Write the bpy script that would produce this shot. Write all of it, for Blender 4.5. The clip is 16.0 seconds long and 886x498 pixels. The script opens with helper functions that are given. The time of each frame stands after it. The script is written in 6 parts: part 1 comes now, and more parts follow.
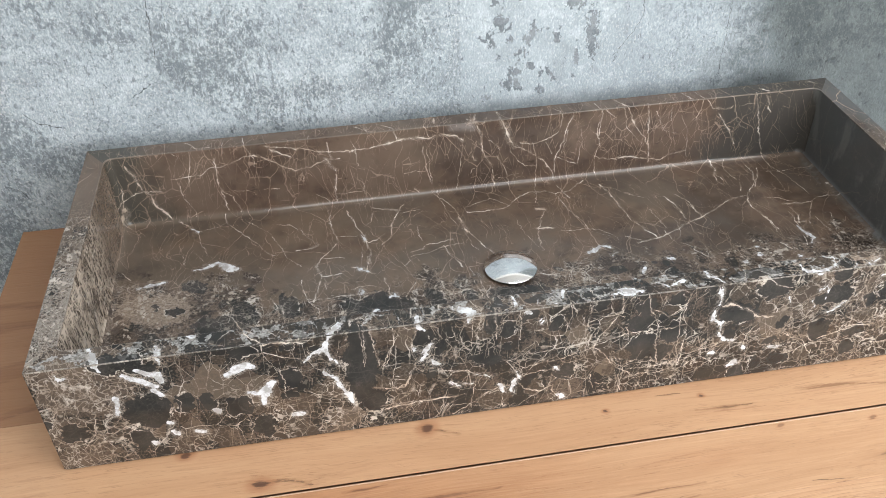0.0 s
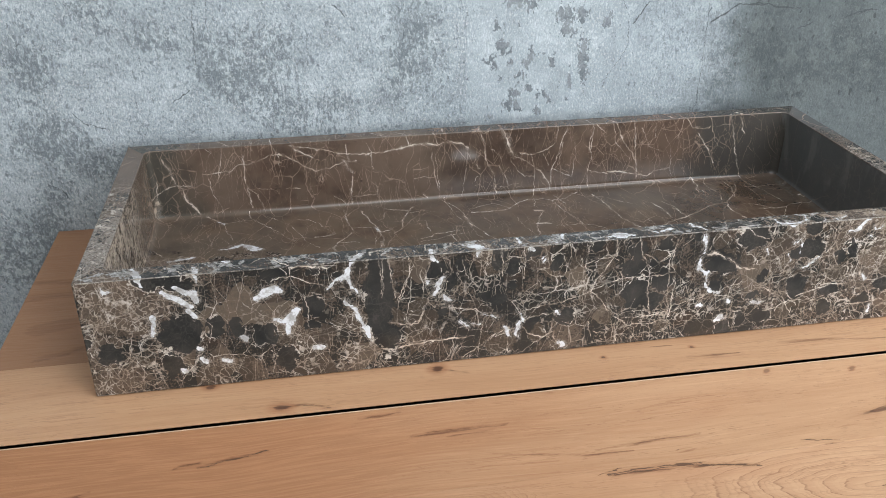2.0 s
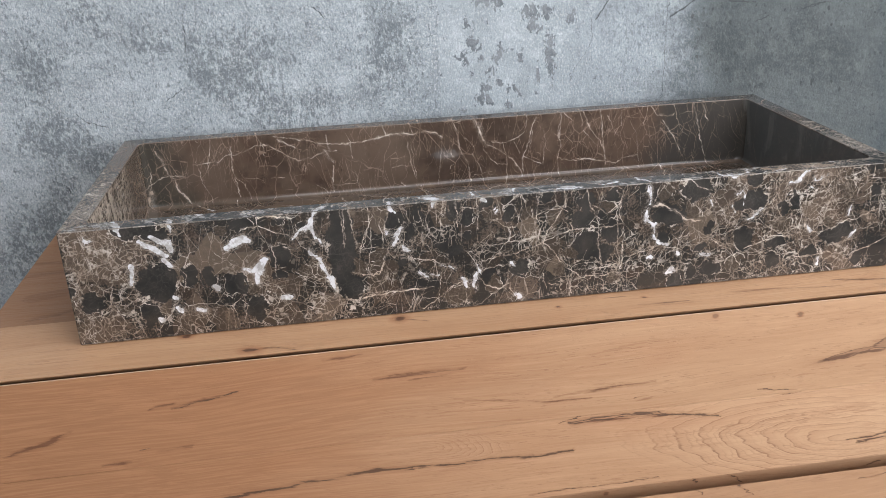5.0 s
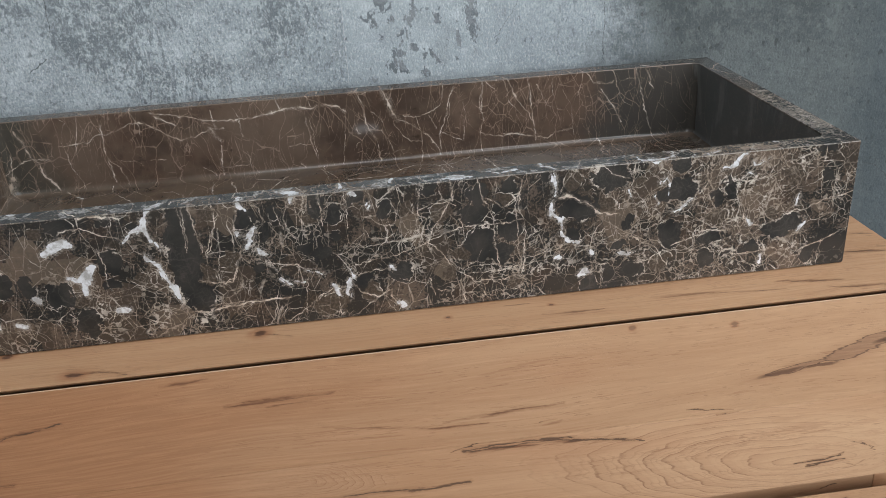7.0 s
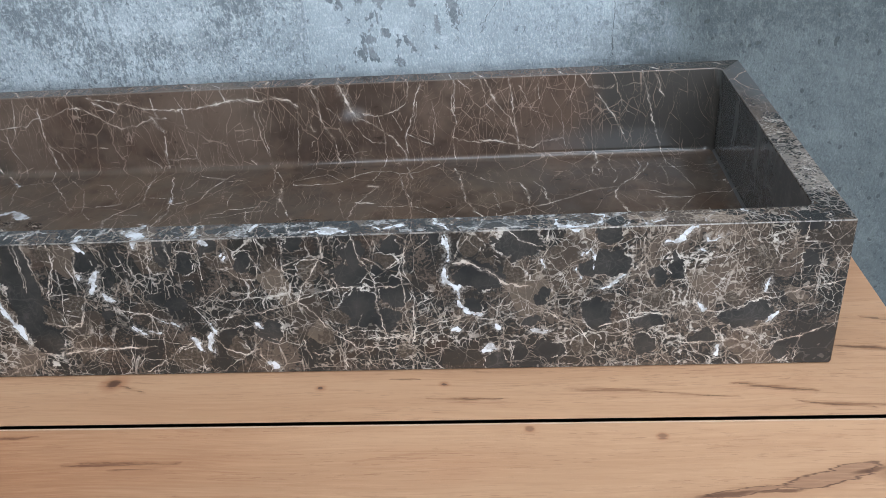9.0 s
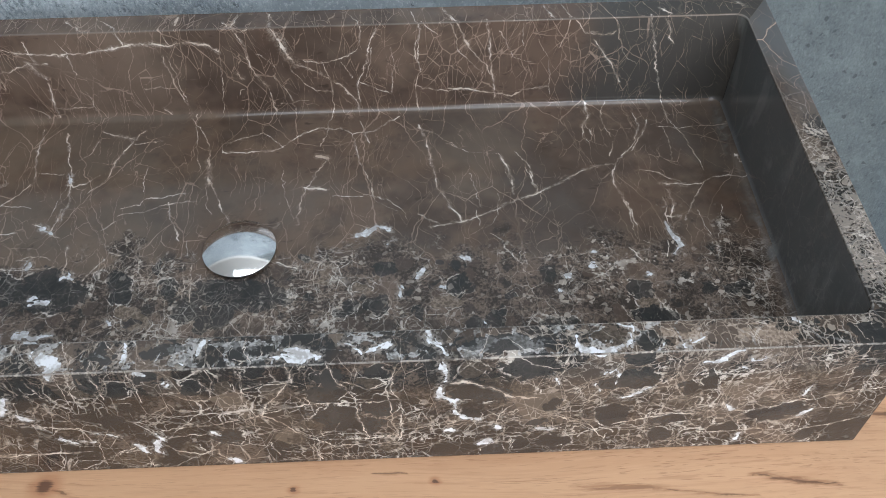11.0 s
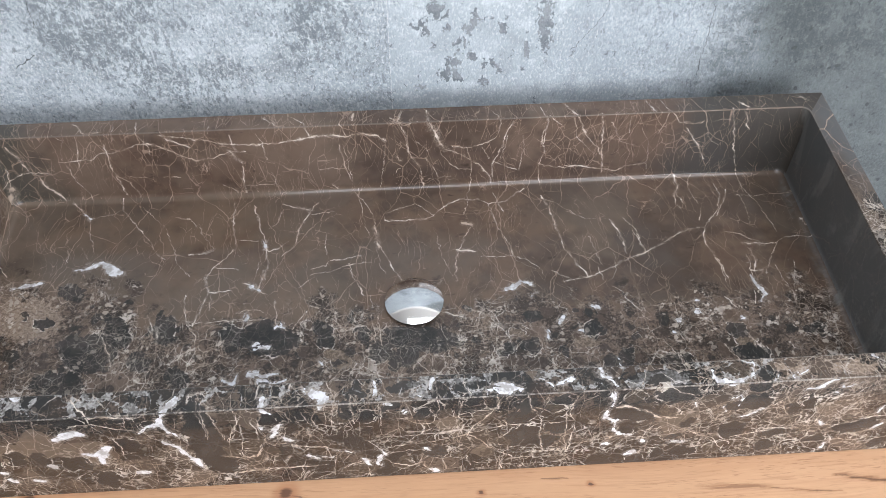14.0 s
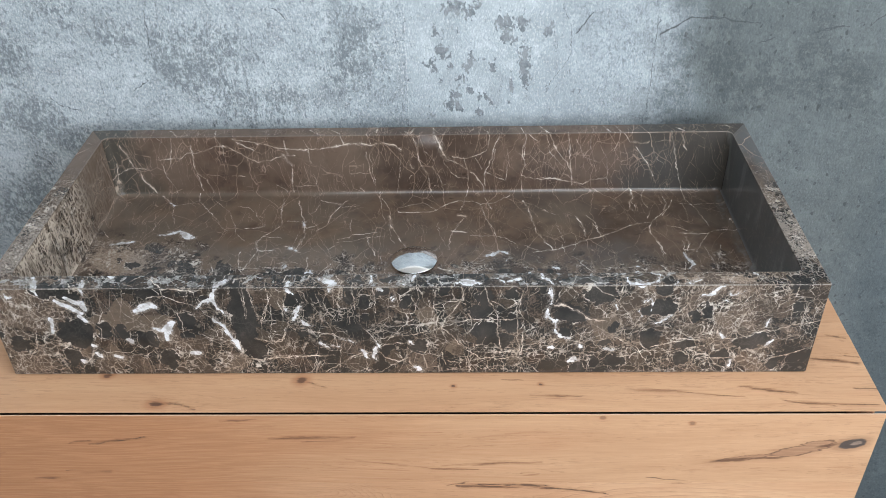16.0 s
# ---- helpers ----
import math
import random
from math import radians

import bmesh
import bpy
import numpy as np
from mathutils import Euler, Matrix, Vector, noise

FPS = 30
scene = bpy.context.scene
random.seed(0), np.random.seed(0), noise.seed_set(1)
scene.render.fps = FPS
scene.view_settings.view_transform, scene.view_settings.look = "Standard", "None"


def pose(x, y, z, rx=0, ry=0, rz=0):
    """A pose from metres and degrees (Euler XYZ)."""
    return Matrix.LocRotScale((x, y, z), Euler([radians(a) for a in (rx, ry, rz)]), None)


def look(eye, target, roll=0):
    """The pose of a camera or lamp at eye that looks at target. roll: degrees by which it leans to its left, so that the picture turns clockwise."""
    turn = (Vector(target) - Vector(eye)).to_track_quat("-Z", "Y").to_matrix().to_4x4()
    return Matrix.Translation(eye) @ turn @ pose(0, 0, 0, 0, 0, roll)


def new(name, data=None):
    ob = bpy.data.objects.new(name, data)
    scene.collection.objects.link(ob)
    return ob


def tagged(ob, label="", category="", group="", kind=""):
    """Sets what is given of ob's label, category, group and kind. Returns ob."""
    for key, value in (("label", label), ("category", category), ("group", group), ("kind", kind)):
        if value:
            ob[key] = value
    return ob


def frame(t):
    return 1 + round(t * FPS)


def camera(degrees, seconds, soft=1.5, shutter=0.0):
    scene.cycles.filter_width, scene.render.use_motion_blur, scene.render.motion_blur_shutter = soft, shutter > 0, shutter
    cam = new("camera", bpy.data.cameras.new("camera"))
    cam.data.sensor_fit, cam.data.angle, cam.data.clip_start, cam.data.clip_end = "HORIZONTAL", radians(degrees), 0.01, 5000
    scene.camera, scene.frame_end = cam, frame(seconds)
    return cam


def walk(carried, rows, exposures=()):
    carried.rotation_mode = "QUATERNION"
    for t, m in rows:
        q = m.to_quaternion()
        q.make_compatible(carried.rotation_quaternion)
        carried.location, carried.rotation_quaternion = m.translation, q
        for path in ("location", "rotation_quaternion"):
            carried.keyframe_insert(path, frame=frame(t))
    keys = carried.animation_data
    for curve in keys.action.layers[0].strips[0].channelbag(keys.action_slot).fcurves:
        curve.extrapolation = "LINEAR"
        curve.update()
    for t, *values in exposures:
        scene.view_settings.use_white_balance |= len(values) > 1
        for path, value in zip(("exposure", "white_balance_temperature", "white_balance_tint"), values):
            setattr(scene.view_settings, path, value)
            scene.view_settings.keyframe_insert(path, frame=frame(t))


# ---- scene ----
cam = camera(53.6, 16.0, soft=0.65, shutter=0.1)
PATH = [
    (0, (-0.201, -0.619, 1.516), (0.035, 0.94, 0.286), -1.4),
    (0.5, (-0.192, -0.695, 1.502), (0.043, 0.902, 0.321), -1.7),
    (1, (-0.179, -0.766, 1.46), (0.025, 0.877, 0.339), -1.1),
    (1.5, (-0.188, -0.793, 1.41), (0.011, 0.914, 0.386), -1.2),
    (2, (-0.259, -0.816, 1.373), (0.036, 0.936, 0.455), -0.3),
    (2.5, (-0.324, -0.851, 1.336), (0.077, 0.918, 0.492), -0.2),
    (3, (-0.346, -0.884, 1.3), (0.06, 0.916, 0.53), -0.4),
    (3.5, (-0.337, -0.913, 1.278), (0.071, 0.896, 0.529), -0.8),
    (4, (-0.307, -0.951, 1.273), (0.068, 0.866, 0.525), -1.0),
    (6.3, (-0.052, -0.902, 1.261), (0.046, 0.932, 0.47), -4.3),
    (6.5, (-0.042, -0.866, 1.254), (0.075, 0.962, 0.453), -3.9),
    (7, (-0.024, -0.8, 1.244), (0.169, 1.001, 0.396), -3.4),
    (7.5, (0.024, -0.754, 1.257), (0.212, 1.044, 0.403), -3.1),
    (8, (0.138, -0.703, 1.252), (0.165, 1.103, 0.393), -3.3),
    (8.5, (0.22, -0.668, 1.254), (0.112, 1.106, 0.335), -3.5),
    (9, (0.23, -0.617, 1.28), (0.075, 1.11, 0.284), -4.2),
    (11.3, (0.164, -0.263, 1.449), (0.226, 0.977, -0.119), 0.3),
    (11.5, (0.173, -0.23, 1.46), (0.24, 0.992, -0.122), 0.6),
    (12, (0.197, -0.189, 1.484), (0.208, 0.933, -0.171), -0.9),
    (12.5, (0.171, -0.198, 1.523), (0.191, 0.873, -0.167), -0.2),
    (13, (0.114, -0.255, 1.571), (0.139, 0.864, -0.086), -0.8),
    (13.5, (0.052, -0.322, 1.592), (0.09, 0.895, 0.005), -0.7),
    (14, (0.001, -0.406, 1.602), (0.078, 0.911, 0.099), -0.1),
    (14.5, (0.001, -0.496, 1.611), (0.101, 0.877, 0.16), -0.3),
    (15, (0.032, -0.6, 1.62), (0.106, 0.841, 0.235), 0.1),
    (15.5, (0.066, -0.715, 1.597), (0.036, 0.794, 0.284), -0.9),
    (16, (0.08, -0.803, 1.577), (0.023, 0.815, 0.403), -1.6),
]
walk(cam, [(t, look(eye, target, roll)) for t, eye, target, roll in PATH],
     exposures=[(0, 0.36, 6850, 11), (1.0, 0.2, 6600, 10), (3.5, -0.02, 6700, 11), (6.4, -0.22, 6750, 17), (7.0, -0.42, 6650, 10), (8.5, -0.15, 6300, 11), (9.0, -0.05, 6000, 9), (11.5, 0.10, 6300, 10), (12.5, 0.33, 6200, 10), (14.3, 0.33, 6600, 15), (16.0, 0.15, 6450, 10)])

H = 0.80            # height of the cabinet top
WALL_Y = 0.438      # face of the papered wall


# ---- light ----
world = bpy.data.worlds.new("sky")
scene.world = world
world.use_nodes = True
sky = world.node_tree.nodes.new("ShaderNodeTexSky")
sky.sky_type, sky.sun_disc = "NISHITA", False
sky.sun_elevation, sky.sun_rotation = radians(48), radians(140)
world.node_tree.links.new(sky.outputs[0], world.node_tree.nodes["Background"].inputs[0])
world.node_tree.nodes["Background"].inputs[1].default_value = 0.12

sun = new("sun", bpy.data.lights.new("sun", "SUN"))
sun.data.energy, sun.data.angle, sun.data.color = 1.0, radians(12), (1.0, 0.96, 0.9)
sun.matrix_world = look((6, 5, 8), (0, 0, 0))


def window_light(name, eye, target, sx, sy, watts, colour):
    lamp = new(name, bpy.data.lights.new(name, "AREA"))
    lamp.data.shape, lamp.data.size, lamp.data.size_y = "RECTANGLE", sx, sy
    lamp.data.energy, lamp.data.color = watts, colour
    lamp.matrix_world = look(eye, target)
    return lamp


# the rooflight is unseen, added to give soft light from above
window_light("added_overhead_light", (0.80, -1.05, 2.66), (0.80, -1.051, 0), 2.5, 1.7, 48, (0.93, 0.97, 1.0))
window_light("window_daylight", (1.30, -2.26, 1.55), (1.30, 0, 1.55), 1.9, 1.5, 67, (0.93, 0.97, 1.0))

# ---- node helpers ----


def node(nt, kind, ins=None, operation="", ramping="", data_type="", blend_type="", feature="", vector_type=""):
    n = nt.nodes.new("ShaderNode" + kind)
    if operation:
        n.operation = operation
    if ramping:
        n.interpolation_type = ramping
    if data_type:
        n.data_type, n.blend_type = data_type, blend_type
    if feature:
        n.feature = feature
    if vector_type:
        n.vector_type = vector_type
    for k, v in (ins or {}).items():
        if isinstance(v, bpy.types.NodeSocket):
            nt.links.new(v, n.inputs[k])
        else:
            n.inputs[k].default_value = v
    return n


def calc(nt, op, a, b=0.0, c=0.0):
    return node(nt, "Math", {0: a, 1: b, 2: c}, operation=op).outputs[0]


def vec(nt, op, a, b=(0, 0, 0)):
    return node(nt, "VectorMath", {0: a, 1: b}, operation=op).outputs[0]


def step(nt, x, lo, hi, out0=0.0, out1=1.0):
    """Smooth ramp of x from lo to hi."""
    return node(nt, "MapRange", {0: x, 1: lo, 2: hi, 3: out0, 4: out1}, ramping="SMOOTHSTEP").outputs[0]


def blend(nt, fac, a, b, mode="MIX"):
    n = node(nt, "Mix", {0: fac}, data_type="RGBA", blend_type=mode)
    for i, v in ((6, a), (7, b)):
        if isinstance(v, bpy.types.NodeSocket):
            nt.links.new(v, n.inputs[i])
        else:
            n.inputs[i].default_value = (*v, 1.0)
    return n.outputs[2]


def noise_at(nt, v, scale, detail=2.0, rough=0.5, out=0):
    return node(nt, "TexNoise", {"Vector": v, "Scale": scale, "Detail": detail, "Roughness": rough}).outputs[out]


def cells(nt, v, scale, feature="DISTANCE_TO_EDGE", out=0):
    return node(nt, "TexVoronoi", {"Vector": v, "Scale": scale}, feature=feature).outputs[out]


def flat(nt, v, a, b):
    """The two named axes of v, as a plane vector."""
    s = node(nt, "SeparateXYZ", {0: v})
    return node(nt, "CombineXYZ", {0: s.outputs[a], 1: s.outputs[b]}).outputs[0]


def marks(nt, plane, rows):
    """Nearness to a set of long spots (u, v, half length, half width, degrees): 1 at their outlines, 0 in the middle."""
    best = None
    for u, v, length, width, turn in rows:
        c, n = math.cos(radians(turn)), math.sin(radians(turn))
        o = vec(nt, "SUBTRACT", plane, (u, v, 0))
        a = node(nt, "VectorMath", {0: o, 1: (c / length, n / length, 0)}, operation="DOT_PRODUCT").outputs["Value"]
        b = node(nt, "VectorMath", {0: o, 1: (-n / width, c / width, 0)}, operation="DOT_PRODUCT").outputs["Value"]
        d = calc(nt, "MULTIPLY_ADD", a, a, calc(nt, "MULTIPLY", b, b))
        best = d if best is None else calc(nt, "MINIMUM", best, d)
    return calc(nt, "SQRT", best)


def material(name, rough=0.5, metal=0.0, colour=(0.8, 0.8, 0.8)):
    m = bpy.data.materials.new(name)
    m.use_nodes = True
    p = m.node_tree.nodes["Principled BSDF"]
    p.inputs["Base Color"].default_value = (*colour, 1)
    p.inputs["Roughness"].default_value, p.inputs["Metallic"].default_value = rough, metal
    return m, m.node_tree, p


def here(nt):
    """Place in the room, measured from the cabinet top."""
    return vec(nt, "SUBTRACT", node(nt, "NewGeometry").outputs["Position"], (0, 0, H))


# ---- marble ----
# charts of the faces of the basin in millimetres from the middle of its front foot: ovals (u, v, half length, half width, turn),
# veins (half width, then points) and streaks of spar (points with half widths)
BACK_VEINS_A = [
    (0.7, (-377, 161), (-361, 142)), (1.5, (-359, 142), (-346, 144)),
    (0.7, (-344, 127), (-343, 115), (-343, 99), (-344, 87), (-341, 76), (-341, 61), (-338, 45)),
    (1, (-454, 126), (-446, 109), (-441, 90), (-432, 82), (-427, 62), (-415, 43), (-405, 32)), (0.6, (-482, 66), (-459, 81), (-439, 87), (-418, 85)),
    (0.3, (-397, 144), (-388, 133), (-395, 118), (-397, 104)),
    (0.5, (-401, 101), (-384, 102), (-364, 103), (-352, 112), (-337, 113), (-318, 118), (-299, 125)),
    (0.7, (-299, 125), (-285, 122), (-267, 109), (-244, 95)), (0.6, (-244, 95), (-219, 100), (-203, 107), (-185, 106)),
]
BACK_VEINS_B = [
    (1.2, (-203, 107), (-197, 95), (-192, 89)), (0.7, (-193, 82), (-194, 61), (-195, 40), (-190, 24)), (0.5, (-220, 54), (-208, 47), (-200, 33)),
    (0.5, (-194, 52), (-179, 50), (-157, 53)), (0.4, (-169, 133), (-165, 118), (-162, 93)), (0.5, (-306, 159), (-303, 136), (-294, 120), (-295, 106)),
    (0.4, (-332, 155), (-331, 130)), (0.5, (-342, 78), (-329, 65), (-321, 39)), (0.5, (-327, 73), (-308, 71)), (0.5, (-288, 71), (-268, 72)),
    (0.4, (-394, 94), (-391, 69), (-382, 51), (-381, 34)), (0.7, (-278, 135), (-256, 132), (-229, 125), (-209, 120), (-172, 115), (-127, 121)),
]
BACK_VEINS_C = [
    (0.9, (-274, 131), (-253, 120), (-247, 116)), (0.3, (-238, 98), (-235, 77)), (0.8, (-160, 157), (-139, 141)), (0.4, (-160, 72), (-155, 46)),
    (0.4, (-369, 149), (-374, 122), (-382, 89)), (0.4, (-224, 135), (-220, 147)), (0.5, (-200, 133), (-197, 116), (-194, 107)),
    (1, (-126, 121), (-106, 124), (-81, 125), (-68, 123), (-47, 127), (-31, 122), (-22, 115)), (0.6, (-131, 160), (-114, 145), (-109, 124)),
    (0.4, (-72, 142), (-67, 125)), (1, (-57, 160), (-59, 148)), (0.6, (-75, 112), (-71, 77), (-63, 46), (-58, 35)),
    (0.3, (-70, 112), (-66, 77), (-62, 41)),
]
BACK_VEINS_D = [
    (0.6, (-2, 160), (-5, 141), (3, 118), (4, 99), (11, 81), (19, 69), (20, 54), (25, 33)), (1.1, (11, 84), (18, 71)), (0.7, (25, 33), (46, 24)),
    (0.9, (29, 160), (30, 148), (34, 130), (41, 113), (47, 99), (66, 89), (79, 77), (90, 70), (102, 51), (107, 39)),
    (1.7, (33, 135), (42, 112), (48, 98)), (0.5, (44, 90), (53, 75), (66, 65), (81, 62)), (0.4, (75, 99), (81, 73), (80, 41)),
    (0.5, (57, 102), (76, 97), (92, 103), (110, 110)), (0.4, (110, 110), (114, 135), (106, 155)),
]
BACK_VEINS_E = [
    (0.6, (128, 137), (122, 121), (117, 97), (108, 75), (106, 49)), (0.4, (124, 113), (120, 97), (116, 79)), (0.4, (92, 98), (102, 79)),
    (0.5, (108, 74), (129, 63), (140, 59)), (0.4, (140, 59), (143, 94), (140, 113)),
    (0.5, (161, 159), (169, 135), (164, 111), (168, 85), (163, 64), (168, 27)), (0.4, (168, 128), (167, 90)), (0.6, (165, 66), (195, 59), (209, 63)),
    (0.5, (170, 144), (185, 127)), (0.8, (192, 162), (200, 145)), (0.3, (-21, 109), (-24, 83), (-28, 52), (-33, 35)), (1.1, (-10, 88), (-6, 82)),
    (0.5, (14, 111), (29, 95)),
]
BACK_VEINS_F = [
    (0.4, (26, 85), (37, 62), (44, 34)), (0.4, (28, 49), (57, 52)), (0.6, (-14, 151), (0, 136), (17, 141)), (0.5, (-102, 73), (-87, 75), (-79, 71)),
    (0.9, (-88, 47), (-82, 41)), (0.4, (-11, 63), (-6, 69)), (0.7, (232, 143), (236, 115), (238, 84), (243, 50)),
    (0.6, (192, 164), (202, 144), (212, 121), (219, 107), (232, 91), (237, 79)), (1.1, (212, 120), (218, 109)),
    (0.4, (198, 140), (207, 106), (230, 80)), (0.4, (245, 129), (262, 96), (276, 91)), (0.3, (266, 136), (269, 112)),
    (0.3, (283, 117), (295, 90), (298, 51)),
]
BACK_VEINS_G = [
    (0.7, (196, 62), (218, 61), (240, 55), (260, 50), (272, 58), (297, 61)), (0.6, (304, 162), (312, 143), (326, 124), (345, 121), (354, 124)),
    (0.7, (337, 114), (348, 99), (358, 82), (368, 62)), (0.4, (311, 143), (310, 130), (302, 107)),
    (0.6, (386, 143), (394, 111), (405, 64), (413, 43)), (0.7, (401, 138), (407, 126), (407, 116), (412, 109)),
    (0.3, (362, 104), (365, 123), (389, 126)), (0.3, (354, 140), (365, 100), (380, 87)), (1, (471, 160), (476, 153)), (0.8, (398, 153), (406, 145)),
    (0.6, (287, 160), (296, 142)), (0.7, (464, 40), (472, 33)),
]
# left inner corner, where the broad first line paints a highlight
BACK_VEINS_GLINT = [
    (2, (-470, 64), (-473, 45), (-486, 20)), (0.5, (-467, 94), (-467, 75), (-471, 57)),
]
FLOOR_VEINS_A = [
    (0.5, (-343, 372), (-343, 350), (-334, 340), (-317, 318), (-301, 297), (-293, 281), (-281, 267)), (0.7, (-402, 364), (-388, 348), (-378, 338)),
    (0.6, (-183, 349), (-176, 318), (-167, 289), (-163, 271), (-161, 258), (-164, 231)), (0.4, (80, 366), (75, 345), (69, 318)),
    (0.8, (165, 344), (173, 316), (176, 296), (179, 277), (181, 256), (191, 237), (203, 213)),
    (0.7, (-108, 349), (-117, 334), (-127, 308), (-132, 281)), (1.1, (-135, 342), (-115, 338)), (0.6, (-150, 349), (-135, 342)),
    (0.5, (-115, 330), (-88, 332)),
]
FLOOR_VEINS_B = [
    (0.5, (-62, 362), (-49, 343), (-41, 321), (-37, 303), (-36, 281), (-27, 260), (-19, 240), (-8, 219)), (1.1, (-39, 308), (-34, 271)),
    (0.4, (-36, 269), (-34, 244), (-27, 232)), (0.3, (-58, 367), (-53, 325), (-42, 282)), (0.4, (-97, 298), (-94, 264)),
    (0.6, (-28, 328), (-26, 315), (-8, 312), (24, 314)),
    (0.6, (24, 314), (38, 324), (51, 337), (65, 344), (88, 342), (100, 334), (120, 338), (146, 357)),
    (0.6, (-24, 326), (-6, 333), (12, 339), (31, 319)), (1.4, (64, 305), (76, 302)), (0.6, (76, 301), (70, 287), (59, 263), (53, 243), (53, 215)),
]
FLOOR_VEINS_C = [
    (1.1, (57, 262), (77, 259)), (0.4, (100, 334), (106, 299), (119, 264), (122, 243), (145, 227)), (0.3, (34, 286), (39, 248), (50, 223)),
    (0.5, (-113, 236), (-89, 238), (-77, 245), (-44, 250)), (0.6, (107, 352), (115, 320)), (0.5, (164, 340), (184, 329), (203, 310)),
    (0.5, (414, 371), (413, 361), (415, 335)), (1.1, (327, 382), (335, 368), (336, 350), (329, 333)), (0.4, (329, 333), (326, 318), (331, 313)),
    (0.5, (333, 338), (336, 321)), (0.5, (382, 353), (384, 332), (378, 313), (364, 294), (351, 281)),
    (0.6, (351, 281), (346, 258), (350, 240), (354, 231), (358, 201)),
]
FLOOR_VEINS_D = [
    (0.5, (395, 341), (386, 322), (371, 298)), (0.4, (409, 329), (410, 306), (407, 282), (410, 278)),
    (0.4, (412, 351), (421, 330), (431, 295), (435, 267)), (0.6, (194, 315), (213, 303), (241, 300), (248, 283), (252, 262), (252, 246)),
    (0.5, (258, 301), (270, 282), (271, 261), (274, 247)),
    (0.7, (174, 208), (206, 214), (241, 231), (263, 241), (293, 255), (315, 270), (332, 278), (351, 281)), (0.6, (376, 271), (392, 267), (411, 252)),
    (1.1, (390, 254), (414, 250)), (0.5, (414, 250), (428, 251), (441, 258), (455, 261), (471, 256), (479, 248)),
]
FLOOR_VEINS_E = [
    (0.7, (396, 246), (396, 229), (392, 210)), (0.5, (432, 253), (416, 228), (404, 206)), (0.4, (457, 289), (468, 288), (472, 274), (473, 257)),
    (0.9, (471, 332), (475, 320)), (0.4, (403, 331), (424, 328), (449, 331), (474, 330)), (0.4, (356, 375), (348, 349), (354, 319)),
    (0.5, (348, 291), (356, 310)), (0.4, (-377, 335), (-375, 318), (-364, 285)), (0.5, (-372, 339), (-353, 343), (-343, 350)),
    (0.3, (-318, 353), (-303, 335), (-285, 316), (-271, 280), (-265, 260), (-248, 239)), (0.5, (-276, 333), (-258, 329), (-251, 319)),
    (0.3, (-246, 318), (-238, 297), (-224, 280)),
]
FLOOR_VEINS_F = [
    (0.6, (-209, 355), (-206, 320), (-204, 300), (-199, 283), (-208, 268), (-221, 254), (-228, 238)), (0.7, (-253, 274), (-235, 275), (-227, 279)),
    (0.4, (-221, 251), (-194, 248)), (0.4, (-203, 295), (-190, 292), (-175, 290)), (0.5, (-146, 266), (-133, 279)),
    (0.6, (-163, 309), (-154, 317), (-149, 336)), (0.4, (-394, 289), (-390, 271)), (0.4, (-380, 292), (-368, 274)), (0.6, (-466, 268), (-454, 252)),
    (0.7, (-331, 161), (-324, 147), (-314, 123)), (0.6, (-288, 187), (-279, 173), (-277, 151)), (0.6, (-275, 172), (-269, 144)),
    (0.8, (-333, 167), (-324, 163)), (0.7, (-274, 114), (-288, 99), (-302, 88)),
]
FLOOR_VEINS_G = [
    (0.4, (-250, 214), (-246, 184), (-238, 166), (-232, 156), (-228, 135), (-232, 117)), (0.7, (-230, 239), (-225, 216), (-234, 180), (-235, 170)),
    (0.6, (-222, 213), (-220, 192)), (0.6, (-224, 216), (-200, 217)), (0.4, (-240, 173), (-222, 174), (-202, 175), (-171, 174), (-157, 176)),
    (0.7, (-165, 244), (-170, 217), (-160, 210)), (0.6, (-149, 200), (-146, 168), (-134, 159)), (0.4, (-61, 225), (-51, 203)),
    (0.5, (-37, 174), (-35, 149), (-31, 133)), (0.4, (-98, 188), (-83, 178), (-80, 159), (-75, 139)), (0.5, (-112, 192), (-101, 186)),
    (0.4, (31, 156), (36, 136)), (0.7, (38, 173), (55, 165)),
]
FLOOR_VEINS_H = [
    (0.7, (66, 175), (82, 167), (92, 173)), (0.5, (104, 131), (109, 108), (103, 93), (114, 73)), (0.5, (390, 233), (387, 204)),
    (0.9, (388, 211), (400, 211)), (0.5, (383, 183), (379, 164)), (0.7, (420, 187), (426, 179), (426, 168)), (0.3, (402, 167), (419, 165)),
    (0.3, (441, 224), (436, 205), (432, 197), (431, 185)), (0.4, (352, 241), (354, 220), (355, 202), (356, 184), (367, 180)),
    (0.5, (348, 176), (356, 161), (358, 150)), (0.3, (417, 218), (419, 200), (423, 187)),
    (0.5, (226, 199), (235, 188), (242, 175), (248, 165), (256, 151)),
]
FLOOR_VEINS_I = [
    (0.4, (111, 251), (119, 249), (130, 246), (138, 239), (150, 228), (153, 218)), (0.4, (83, 250), (111, 249)), (0.3, (118, 272), (120, 250)),
    (0.4, (162, 224), (178, 215), (185, 208)), (0.4, (266, 280), (274, 252)), (0.3, (213, 273), (220, 231)),
    (0.3, (237, 246), (236, 224), (230, 211), (222, 206)), (0.4, (215, 227), (218, 208)), (0.3, (245, 281), (251, 260)), (0.5, (245, 93), (255, 80)),
    (0.5, (330, 114), (338, 95), (348, 76)), (0.8, (356, 127), (368, 108), (373, 99)), (0.4, (-44, 174), (-40, 151), (-38, 137)),
    (0.4, (-69, 249), (-61, 223), (-52, 204)),
]
